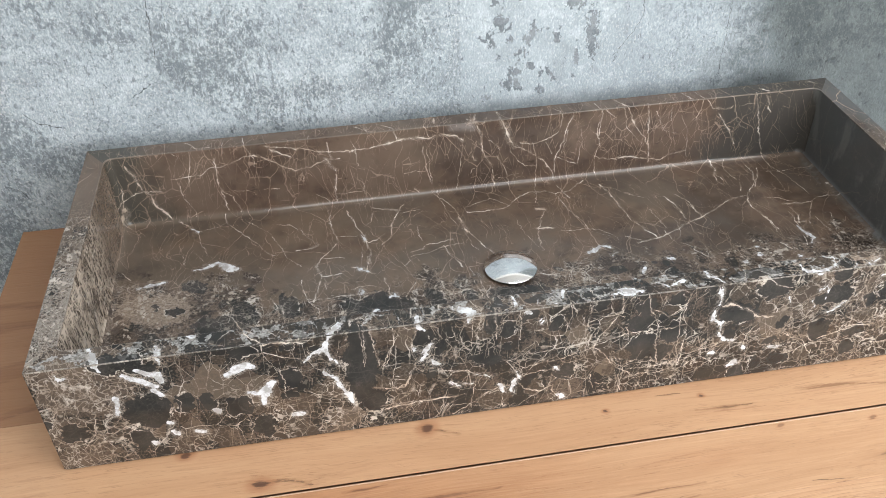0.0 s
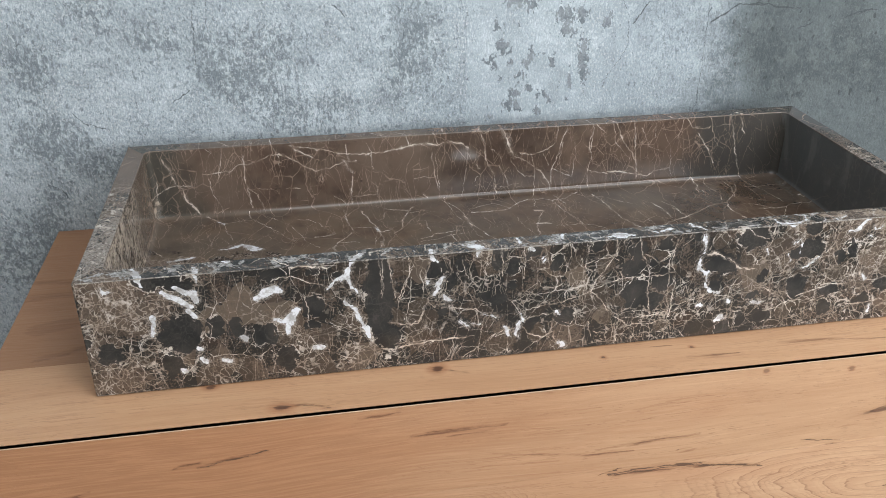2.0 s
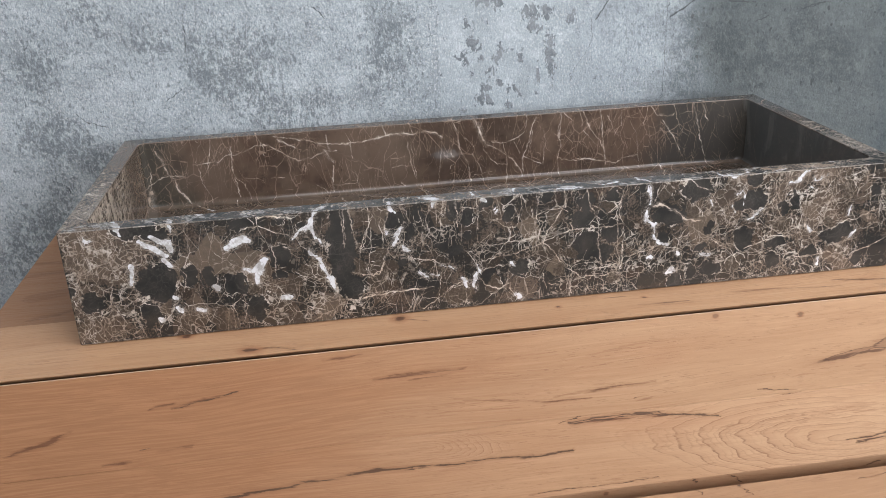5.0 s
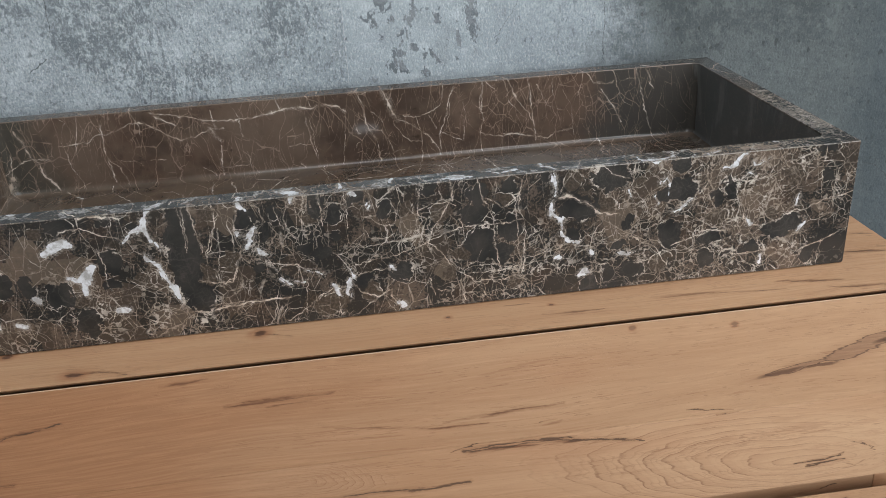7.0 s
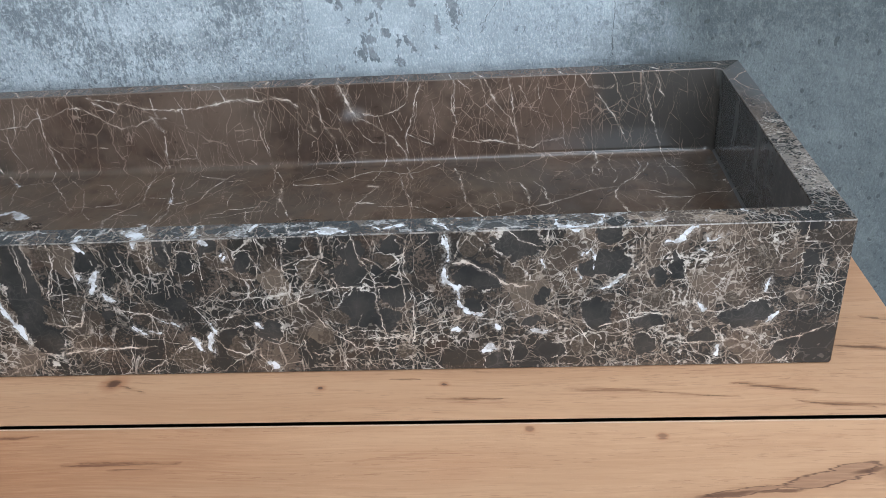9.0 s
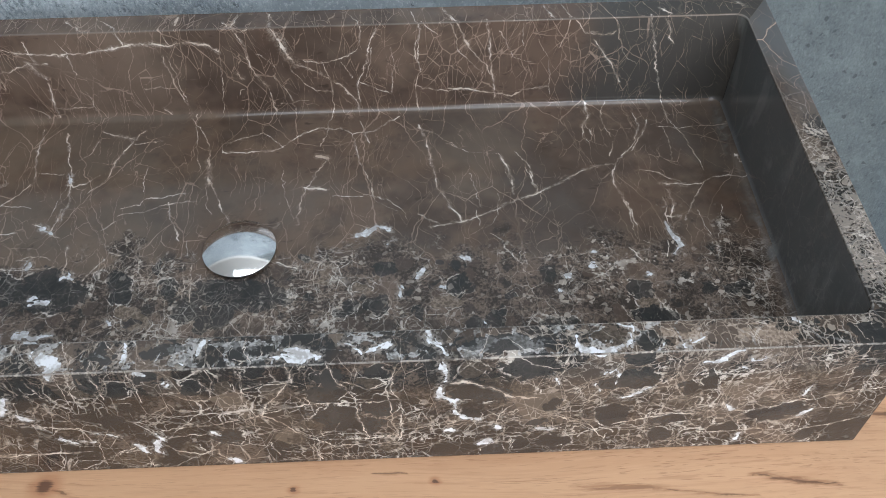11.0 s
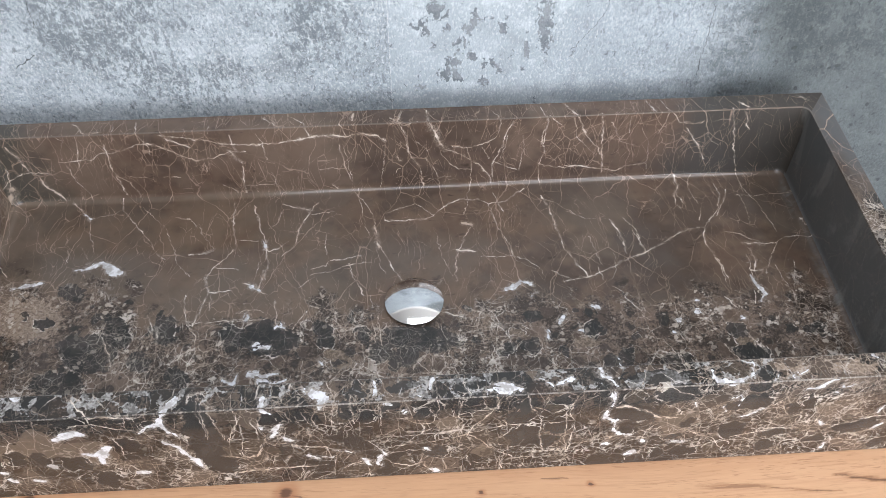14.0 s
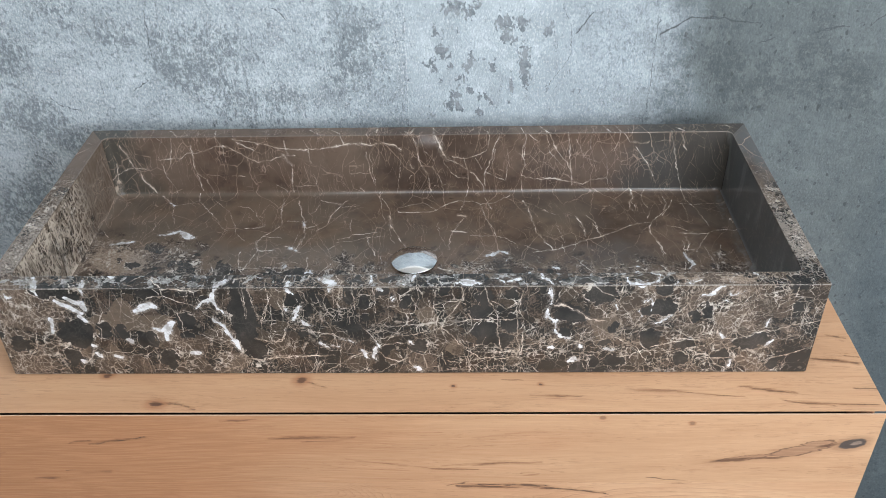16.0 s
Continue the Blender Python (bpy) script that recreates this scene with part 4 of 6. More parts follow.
    zone = calc(nt, "MAXIMUM", step(nt, zone, 0.198, 0.170), calc(nt, "MULTIPLY", step(nt, X, -0.42, -0.46), step(nt, Y, 0.30, 0.2)))
    zone = calc(nt, "MAXIMUM", zone, calc(nt, "MULTIPLY", step(nt, X, 0.465, 0.475), step(nt, Y, 0.30, 0.18)))
    zone = calc(nt, "MAXIMUM", zone, calc(nt, "MAXIMUM", buff, clast))
    # the inside of the far end is sound, and painted dark for its shade
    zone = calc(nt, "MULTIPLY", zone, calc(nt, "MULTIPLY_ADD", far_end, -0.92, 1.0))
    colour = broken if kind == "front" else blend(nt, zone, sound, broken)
    if kind in ("front", "floor"):
        # milky cement between the clasts along the front rim
        lump2 = vec(nt, "ADD", P, vec(nt, "ADD", vec(nt, "MULTIPLY", n1, (0.03,) * 3), vec(nt, "MULTIPLY", n2, (0.016,) * 3)))
        if kind == "front":
            edge_on = calc(nt, "MULTIPLY", step(nt, calc(nt, "MULTIPLY_ADD", grit, 0.004, Y), 0.0, 0.003), step(nt, X, 0.40, 0.30, 0.35, 1.0))
            much = calc(nt, "MULTIPLY", edge_on, step(nt, calc(nt, "MULTIPLY_ADD", crumb, 0.3, thick), 0.44, 0.70, 0.0, 0.17))
        else:
            edge_on = step(nt, calc(nt, "MULTIPLY_ADD", patch2, 0.09, Y), 0.155, 0.075)
            much = calc(nt, "MULTIPLY", edge_on, step(nt, calc(nt, "MULTIPLY_ADD", crumb, 0.3, thick), 0.38, 0.62, 0.02, 0.26))
        milky = step(nt, calc(nt, "SUBTRACT", calc(nt, "MULTIPLY_ADD", grit, 0.10, cells(nt, lump2, 44)), much), 0.012, -0.012, 0, 0.74)
        milky = calc(nt, "MULTIPLY", calc(nt, "MULTIPLY", milky, edge_on), calc(nt, "MULTIPLY_ADD", clast, -0.6, 1.0))
        colour = blend(nt, milky, colour, blend(nt, step(nt, calc(nt, "ADD", grit, crumb), -0.12, 0.14), (0.15, 0.143, 0.135), (0.38, 0.375, 0.37)))
    if kind in ("plain", "honed"):
        # torn fibrous stone on the inside of the near end
        hair = vec(nt, "MULTIPLY", vec(nt, "ADD", vec(nt, "ADD", P, vec(nt, "MULTIPLY", n1, (0.03,) * 3)), node(nt, "CombineXYZ", {1: calc(nt, "MULTIPLY", Z, 0.25)}).outputs[0]), (1.0, 230.0, 17.0))
        torn = vec(nt, "ADD", vec(nt, "MULTIPLY", P, (1.0, 1.0, 0.3)), vec(nt, "ADD", vec(nt, "MULTIPLY", n1, (0.05,) * 3), vec(nt, "MULTIPLY", n2, (0.012,) * 3)))
        tear = calc(nt, "MAXIMUM", step(nt, noise_at(nt, hair, 1.0, 3, 0.6), 0.48, 0.62, 0, 0.6), calc(nt, "MAXIMUM", seam_of(torn, 75, 0.07, 0.05), calc(nt, "MULTIPLY", seam_of(torn, 140, 0.08, 0.05), 0.8)))
        tear = calc(nt, "MULTIPLY", tear, step(nt, calc(nt, "ADD", Y, calc(nt, "MULTIPLY", patch2, 0.12)), 0.36, 0.26, 0.15, 0.9))
        tear = calc(nt, "MULTIPLY", tear, step(nt, patch2, 0.38, 0.55, 0.25, 1.0))
        tear = calc(nt, "MULTIPLY", tear, calc(nt, "MULTIPLY", step(nt, X, -0.455, -0.47), step(nt, Z, 0.1395, 0.136)))
        colour = blend(nt, tear, colour, (0.55, 0.47, 0.39))
        # pale crackle on the rims of the two ends
        rim_top = calc(nt, "MULTIPLY", step(nt, Z, 0.1375, 0.1395), step(nt, calc(nt, "ADD", Y, calc(nt, "MULTIPLY", patch2, 0.2)), 0.33, 0.24))
        crackle = calc(nt, "MAXIMUM", calc(nt, "MULTIPLY", seam_of(torn, 120, 0.09, 0.10), 0.7), step(nt, calc(nt, "ADD", patch2, calc(nt, "MULTIPLY_ADD", crumb, 0.9, grit)), 0.50, 0.64, 0, 0.7))
        colour = blend(nt, calc(nt, "MULTIPLY", calc(nt, "MULTIPLY", crackle, rim_top), 0.45), colour, (0.42, 0.385, 0.35))
    if vein is not None:
        swell = noise_at(nt, vec(nt, "ADD", P, (4, 2, 7)), 70, 3, 0.6)
        line = step(nt, calc(nt, "ADD", vein, calc(nt, "MULTIPLY_ADD", grit, 2.4 if kind == "front" else 3.6, calc(nt, "MULTIPLY_ADD", swell, -6.0, 2.9))), 1.25, 0.45)
        halo = calc(nt, "MULTIPLY", step(nt, calc(nt, "MULTIPLY_ADD", grit, 12.0, vein), 6.0, 1.0, 0, 0.26), step(nt, crumb, -0.06, 0.06, 0.2, 1.0))
        line = calc(nt, "MAXIMUM", halo, calc(nt, "MULTIPLY", line, step(nt, swell, 0.36, 0.60, 0.30, 1.0)))
        colour = blend(nt, line, colour, blend(nt, step(nt, thick, 0.4, 0.65), (0.43, 0.345, 0.28), (0.62, 0.555, 0.49)))
        thin = calc(nt, "MULTIPLY_ADD", swell, -0.0030, calc(nt, "ADD", spar, 0.0022))
        if kind == "front":
            thin = calc(nt, "ADD", thin, step(nt, Y, 0.002, 0.006, 0, 0.0003))
        body = step(nt, calc(nt, "MULTIPLY_ADD", grit, 0.0065, calc(nt, "MULTIPLY_ADD", crumb, 0.0015, thin)), 0.0002, -0.0004)
        milk = calc(nt, "MULTIPLY", step(nt, calc(nt, "MULTIPLY_ADD", grit, 0.012, spar), 0.0035, -0.0005, 0, 0.5), calc(nt, "MULTIPLY", step(nt, crumb, -0.08, 0.05), hard))
        colour = blend(nt, milk, colour, (0.34, 0.305, 0.275))
        colour = blend(nt, body, colour, blend(nt, step(nt, calc(nt, "ADD", swell, calc(nt, "MULTIPLY_ADD", crumb, 0.5, grit)), 0.36, 0.66), (0.62, 0.63, 0.66), (0.34, 0.33, 0.325)))
    gloss = calc(nt, "MULTIPLY_ADD", patch, 0.10, 0.06)
    # edges duller, and paler in colour for the line of light they catch
    if kind == "honed":
        colour, gloss = blend(nt, 0.08, colour, (0.46, 0.44, 0.42)), calc(nt, "ADD", gloss, 0.14)
    return colour, gloss


CHARTS = {"front": (FRONT_DARK, FRONT_BROWN, FRONT_TAN, FRONT_VEINS, FRONT_SPAR),
          "floor": (FLOOR_DARK, FLOOR_BROWN, FLOOR_TAN, FLOOR_VEINS, FLOOR_SPAR),
          "back": ([], [], [], BACK_VEINS, [])}
CUTS = [-375, -250, -125, 0, 125, 250, 375]     # stretches of the basin, in millimetres


def charted_marble(kind):
    """One material for each stretch of a face, all of one stone, each with the veins and spots that lie there."""
    place = chart_place(kind)
    body = grouped("stone_" + kind, ("dark", "brown", "tan", "vein", "spar"), [("colour", "NodeSocketColor"), ("gloss", "NodeSocketFloat")],
                   lambda g, given: stone_body(g, kind, *given[:5]))
    dark, brown, tan, veins, spar = CHARTS[kind]
    row = []
    for lo, hi in zip([-600] + CUTS, CUTS + [600]):
        m, nt, p = material("brown_marble_" + kind, 0.16)
        for_veins, for_spar, for_clasts, for_blades = use_group(nt, place)
        ovals = [spots_near(nt, for_clasts, within(rows, lo, hi, spot_ends)) for rows in (dark, brown, tan)]
        white = spar_near(nt, for_spar, within(spar, lo, hi, spar_ends))
        blades = within(FRONT_BLADES, lo, hi, spar_ends) if kind == "front" else []
        if blades:
            white = calc(nt, "MINIMUM", white, calc(nt, "SUBTRACT", spar_near(nt, for_blades, blades), 0.0015))
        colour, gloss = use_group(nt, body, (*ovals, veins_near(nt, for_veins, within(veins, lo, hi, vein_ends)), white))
        nt.links.new(colour, p.inputs["Base Color"])
        nt.links.new(gloss, p.inputs["Roughness"])
        row.append(m)
    return row


def plain_marble(name, kind):
    m, nt, p = material(name, 0.16)
    colour, gloss = stone_body(nt, kind)
    nt.links.new(colour, p.inputs["Base Color"])
    nt.links.new(gloss, p.inputs["Roughness"])
    return m


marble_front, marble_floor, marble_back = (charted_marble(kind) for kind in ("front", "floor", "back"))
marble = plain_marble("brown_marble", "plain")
marble_arris = plain_marble("brown_marble_lit_edge", "honed")

# ---- wood ----
# charts of the cabinet's top and front, in millimetres: cracks (half width, then points) and soft streaks (points with half widths)
DRAWER_CRACKS_A = [
    (1.7, (-358, -186), (-287, -182), (-253, -178), (-224, -177), (-185, -174), (-129, -175)),
    (1.3, (-129, -174), (-78, -176), (-36, -176), (26, -180), (70, -178)), (0.8, (-398, -57), (-362, -52), (-322, -44)),
    (1.1, (70, -139), (107, -137), (157, -137), (197, -142)), (0.8, (197, -142), (260, -153)), (0.6, (202, -142), (238, -141)),
    (0.8, (14, -237), (63, -236), (129, -236), (183, -235)), (0.7, (338, -132), (365, -132)), (1, (451, -219), (497, -214)),
    (1.2, (64, -137), (130, -133), (174, -136), (203, -144), (255, -151)), (0.8, (147, -113), (162, -110)),
    (0.9, (438, -212), (472, -213), (488, -208), (494, -205)),
]
DRAWER_CRACKS_B = [
    (0.9, (283, -259), (299, -268), (313, -281)), (0.8, (228, -257), (246, -269)), (1, (462, -278), (486, -277), (507, -272)),
    (0.7, (500, -222), (511, -227), (520, -221)), (0.6, (502, -192), (517, -198), (531, -207)), (0.6, (304, -120), (358, -127)),
    (0.4, (-441, -107), (-428, -105)), (0.7, (50, -137), (79, -130)),
]
DRAWER_STREAKS_A = [
    ((-419.5, -54.1, 2.2), (-393.2, -49.8, 2.9)), ((-398.2, -55.7, 1.5), (-357.8, -49.8, 3.7), (-322.2, -44.6, 1.5)),
    ((-587.6, -97.2, 1.4), (-556.9, -88.8, 4.3), (-532.2, -81.7, 5), (-507.1, -73.1, 2.1)),
    ((-484.9, -123.3, 1.5), (-465.6, -121.9, 3), (-453.7, -120.8, 1.5)), ((-422, -110.7, 1.1), (-382.1, -108.6, 2.3)),
    ((-225.6, -16.6, 2.2), (-202.1, -15.3, 3.7), (-179.7, -12.3, 1.5)), ((-166.9, -48.3, 2.3), (-127.1, -45.4, 4.6), (-69.4, -47.1, 1.5)),
    ((-127.2, -53, 2.3), (-88.8, -51.4, 3.1), (-61.1, -45.2, 1.2)), ((68.3, -140.1, 1.7), (117.5, -139.2, 3.4), (195.2, -142.3, 2.6)),
    ((-74.9, -85.9, 0.8), (25.8, -102, 2.5), (92.5, -105, 1.3)), ((138.9, -119, 0.9), (165.5, -115.4, 1.8)),
]
DRAWER_STREAKS_B = [
    ((43.5, -97.3, 1.1), (100.6, -94.1, 3.2), (171.6, -90.9, 1.1)),
]
TOP_CRACKS_A = [
    (0.7, (122, -11), (147, -14)), (0.8, (156, -38), (187, -40), (221, -39)), (0.7, (335, -33), (362, -36), (415, -42)),
    (0.9, (413, -24), (439, -30), (478, -35)), (0.9, (461, -48), (486, -53), (518, -57)), (0.7, (526, -55), (569, -55)),
    (0.9, (549, -27), (582, -30)), (1.1, (511, 25), (545, 22), (571, 16)), (0.9, (558, 30), (575, 28)), (0.9, (546, 69), (573, 62)),
    (2.1, (-621, 275), (-589, 271), (-560, 270)), (1.7, (-618, 232), (-595, 234), (-572, 236)), (1.2, (-628, 219), (-620, 230)),
    (1.2, (-576, 85), (-550, 93), (-528, 105)), (1.1, (-304, -52), (-283, -51), (-253, -61)),
]
TOP_CRACKS_B = [
    (1, (-124, -13), (-100, -23)),
]
TOP_STREAKS_A = [
    ((274.1, -29.1, 1.5), (322, -31.2, 3.9), (415.1, -42, 2)), ((409.8, -22.8, 2), (445.6, -29.7, 4.1), (479.4, -35.6, 2)),
    ((457.7, -46.8, 2), (486.2, -52.5, 3.9), (568.7, -55.6, 2)), ((149.1, -37.3, 1.4), (186.7, -40.3, 3.8), (224.7, -38.5, 1.4)),
    ((507.4, 26.1, 2.2), (545, 21.8, 4.5), (574.8, 16.5, 2.2)), ((-624.7, 276.3, 6.8), (-559.7, 270.3, 9)),
    ((-624.1, 235.6, 10.7), (-565.9, 236.8, 8.6)), ((-594.4, 153.9, 15.2), (-544.8, 168.3, 15.5)), ((-581.8, 86, 5.1), (-526.8, 104.7, 7)),
]
DRAWER_CRACKS = DRAWER_CRACKS_A + DRAWER_CRACKS_B
DRAWER_STREAKS = DRAWER_STREAKS_A + DRAWER_STREAKS_B
TOP_CRACKS = TOP_CRACKS_A + TOP_CRACKS_B
TOP_STREAKS = TOP_STREAKS_A
TOP_KNOTS = [(-0.304, -0.052, 0.0085, 0.0052, 0), (-0.130, -0.011, 0.007, 0.006, 20), (-0.38, -0.002, 0.0055, 0.0038, 0), (0.061, -0.022, 0.0028, 0.0022, 0), (0.169, -0.019, 0.0026, 0.002, 0)]
FRONT_KNOTS = [(0.241, -0.011, 0.004, 0.003, -7), (0.349, -0.021, 0.004, 0.0034, -7), (0.202, -0.259, 0.0042, 0.0036, 0), (0.122, -0.269, 0.0034, 0.0028, 0)]


def wood(name, a, b, cracks, streaks, tint, swirl=None, light=1.0):
    """Oiled oak with the grain along x, and its knots, cracks and dark streaks on the plane of the axes a and b."""
    m, nt, p = material(name, 0.5)
    P = here(nt)
    rnd = node(nt, "ObjectInfo").outputs["Random"]
    Q = vec(nt, "ADD", P, node(nt, "CombineXYZ", {0: calc(nt, "MULTIPLY", rnd, 9.0), 1: calc(nt, "MULTIPLY", rnd, 5.0)}).outputs[0])
    bend = vec(nt, "MULTIPLY", vec(nt, "SUBTRACT", noise_at(nt, vec(nt, "MULTIPLY", Q, (2.0, 5.0, 5.0)), 1.0, 2, out=1), HALF), (0.0, 0.05, 0.05))
    Q = vec(nt, "ADD", Q, bend)
    long = noise_at(nt, vec(nt, "MULTIPLY", Q, (1.2, 16.0, 16.0)), 1.0, 4, 0.6)
    fibre = noise_at(nt, vec(nt, "MULTIPLY", Q, (14.0, 420.0, 420.0)), 1.0, 3, 0.6)
    pores = noise_at(nt, vec(nt, "MULTIPLY", Q, (55.0, 900.0, 900.0)), 1.0, 1)
    lanes = noise_at(nt, vec(nt, "MULTIPLY", Q, (5.0, 60.0, 60.0)), 1.0, 2)
    broad = noise_at(nt, vec(nt, "MULTIPLY", Q, (2.2, 9.0, 9.0)), 1.0, 3, 0.6)
    hairs = noise_at(nt, vec(nt, "MULTIPLY", Q, (7.0, 240.0, 240.0)), 1.0, 4, 0.7)
    dashes = noise_at(nt, vec(nt, "MULTIPLY", Q, (26.0, 330.0, 330.0)), 1.0, 2, 0.5)
    colour = blend(nt, step(nt, long, 0.3, 0.72), tuple(c * light for c in (0.43, 0.248, 0.137)), tuple(c * light for c in (0.522, 0.325, 0.19)))
    if swirl:
        # nested arches of flame grain, open towards one end
        for u, v, length, width, turn in swirl:
            w = node(nt, "Mapping", {"Vector": flat(nt, vec(nt, "ADD", P, vec(nt, "MULTIPLY", bend, (0.3, 0.4, 0.4))), a, b), "Location": (u, v, 0), "Rotation": (0, 0, math.radians(turn)), "Scale": (length, width, 1)}, vector_type="TEXTURE").outputs[0]
            w = vec(nt, "ADD", w, vec(nt, "MULTIPLY", vec(nt, "SUBTRACT", noise_at(nt, w, 1.7, 2, out=1), HALF), (0.34, 0.42, 0.0)))
            w = vec(nt, "ADD", w, vec(nt, "MULTIPLY", vec(nt, "SUBTRACT", noise_at(nt, w, 9.0, 3, out=1), HALF), (0.05, 0.06, 0.0)))
            d = node(nt, "VectorMath", {0: w}, operation="LENGTH").outputs["Value"]
            wave = calc(nt, "FRACT", calc(nt, "MULTIPLY", d, 7.5))
            fine = calc(nt, "FRACT", calc(nt, "MULTIPLY_ADD", d, 22.0, calc(nt, "MULTIPLY", lanes, 1.2)))
            ahead = step(nt, node(nt, "SeparateXYZ", {0: w}).outputs[0], 0.5, -0.4, 0.15, 1.0)
            there = calc(nt, "MULTIPLY", step(nt, d, 1.5, 0.95), ahead)
            colour = blend(nt, step(nt, d, 1.6, 0.7, 0, 0.45), colour, (0.58, 0.388, 0.242))
            colour = blend(nt, calc(nt, "MULTIPLY", step(nt, wave, 0.25, 0.95, 0, 0.42), there), colour, (0.37, 0.205, 0.115))
            colour = blend(nt, calc(nt, "MULTIPLY", calc(nt, "MULTIPLY", step(nt, fine, 0.62, 0.95), step(nt, lanes, 0.35, 0.6, 0.1, 0.55)), there), colour, (0.33, 0.18, 0.10))
            rim = calc(nt, "MULTIPLY", step(nt, wave, 0.86, 0.94), step(nt, wave, 1.0, 0.97))
            colour = blend(nt, calc(nt, "MULTIPLY", calc(nt, "MULTIPLY", rim, there), step(nt, hairs, 0.42, 0.55, 0.25, 0.8)), colour, (0.20, 0.10, 0.055))
    colour = blend(nt, step(nt, broad, 0.5, 0.70, 0, 0.34), colour, (0.40, 0.20, 0.105))
    colour = blend(nt, calc(nt, "MULTIPLY", step(nt, hairs, 0.58, 0.63), step(nt, broad, 0.46, 0.66, 0.10, 0.52)), colour, (0.30, 0.15, 0.078))
    colour = blend(nt, step(nt, fibre, 0.54, 0.62, 0, 0.22), colour, (0.35, 0.185, 0.10))
    colour = blend(nt, step(nt, fibre, 0.44, 0.34, 0, 0.14), colour, (0.66, 0.43, 0.27))
    colour = blend(nt, calc(nt, "MULTIPLY", step(nt, dashes, 0.60, 0.65), step(nt, lanes, 0.42, 0.66, 0.05, 0.42)), colour, (0.29, 0.145, 0.08))
    colour = blend(nt, calc(nt, "MULTIPLY", step(nt, pores, 0.62, 0.68), step(nt, lanes, 0.42, 0.64, 0.12, 0.50)), colour, (0.21, 0.105, 0.056))
    colour = blend(nt, calc(nt, "MULTIPLY", rnd, 0.35), colour, tint, "MIX")
    if b == 2:
        # redder and darker towards one end of the front
        red = calc(nt, "ADD", node(nt, "SeparateXYZ", {0: P}).outputs[0], calc(nt, "MULTIPLY", calc(nt, "SUBTRACT", broad, 0.5), 0.6))
        colour = blend(nt, step(nt, red, 0.20, -0.42, 0, 0.8), colour, blend(nt, step(nt, fibre, 0.35, 0.6), (0.37, 0.175, 0.085), (0.30, 0.135, 0.062)))
    wander = vec(nt, "MULTIPLY", vec(nt, "SUBTRACT", noise_at(nt, vec(nt, "MULTIPLY", P, (34.0, 120.0, 120.0)), 1.0, 4, 0.65, out=1), HALF), (0.02, 0.009, 0.009))
    plane = flat(nt, vec(nt, "ADD", P, wander), a, b)
    near = spar_near(nt, plane, streaks)
    soft = step(nt, calc(nt, "MULTIPLY_ADD", hairs, -0.006, near), -0.0016, -0.0062)
    colour = blend(nt, calc(nt, "MULTIPLY", soft, step(nt, hairs, 0.38, 0.58, *((0.15, 0.6) if b == 1 else (0.3, 0.85)))), colour, (0.215, 0.094, 0.046))
    core = step(nt, calc(nt, "MULTIPLY_ADD", hairs, -0.009, near), -0.0060, -0.0078, 0, 0.3 if b == 1 else 0.7)
    colour = blend(nt, core, colour, (0.13, 0.056, 0.030))
    line = calc(nt, "ADD", veins_near(nt, plane, cracks), calc(nt, "MULTIPLY_ADD", hairs, -9.0, 4.6))
    streak = calc(nt, "MULTIPLY", step(nt, calc(nt, "MULTIPLY_ADD", calc(nt, "SUBTRACT", dashes, 0.5), -7.0, line), 1.7, 0.5), 0.6 if b == 1 else 0.88)
    colour = blend(nt, step(nt, line, 5.5, 1.0, 0, 0.42), colour, (0.25, 0.12, 0.06))
    colour = blend(nt, streak, colour, (0.085, 0.044, 0.027))
    if b == 1:
        # darker brown towards one end of the rear board
        A = node(nt, "SeparateXYZ", {0: P}).outputs
        dark_end = calc(nt, "MULTIPLY", step(nt, calc(nt, "ADD", A[0], calc(nt, "MULTIPLY", broad, 0.2)), -0.31, -0.41, 0, 0.72), step(nt, A[1], JOINT, JOINT + 0.0007))
        colour = blend(nt, dark_end, colour, (0.235, 0.115, 0.058))
    eye = marks(nt, flat(nt, vec(nt, "ADD", P, vec(nt, "MULTIPLY", wander, (0.35, 0.35, 0.35))), a, b), TOP_KNOTS if b == 1 else FRONT_KNOTS)
    colour = blend(nt, step(nt, eye, 2.6 if b == 1 else 1.7, 0.9, 0, 0.6 if b == 1 else 0.45), colour, (0.30, 0.125, 0.06))
    colour = blend(nt, step(nt, calc(nt, "ADD", eye, calc(nt, "MULTIPLY_ADD", fibre, -1.6, 0.8)), 1.15, 0.6, 0, 0.85 if b == 1 else 0.5), colour, (0.075, 0.036, 0.024))
    if b == 2:
        # long brown figure that ends in a dark knot with a pale middle
        warped = flat(nt, vec(nt, "ADD", P, vec(nt, "MULTIPLY", wander, (0.8, 0.8, 0.8))), a, b)
        figure = calc(nt, "ADD", calc(nt, "MULTIPLY_ADD", hairs, -1.2, 0.6), marks(nt, warped, [(0.424, -0.083, 0.036, 0.0040, 11), (0.486, -0.070, 0.036, 0.0090, 12), (0.508, -0.057, 0.022, 0.0055, 10)]))
        colour = blend(nt, step(nt, figure, 2.3, 1.0, 0, 0.3), colour, (0.30, 0.15, 0.08))
        colour = blend(nt, calc(nt, "MULTIPLY", step(nt, figure, 1.1, 0.7, 0, 0.6), step(nt, fibre, 0.35, 0.6, 0.6, 1.0)), colour, (0.22, 0.118, 0.072))
        colour = blend(nt, step(nt, marks(nt, warped, [(0.407, -0.087, 0.030, 0.0030, 9), (0.450, -0.084, 0.022, 0.0022, 3), (0.520, -0.060, 0.016, 0.0032, 14)]), 1.2, 0.5, 0, 0.85), colour, (0.115, 0.055, 0.030))
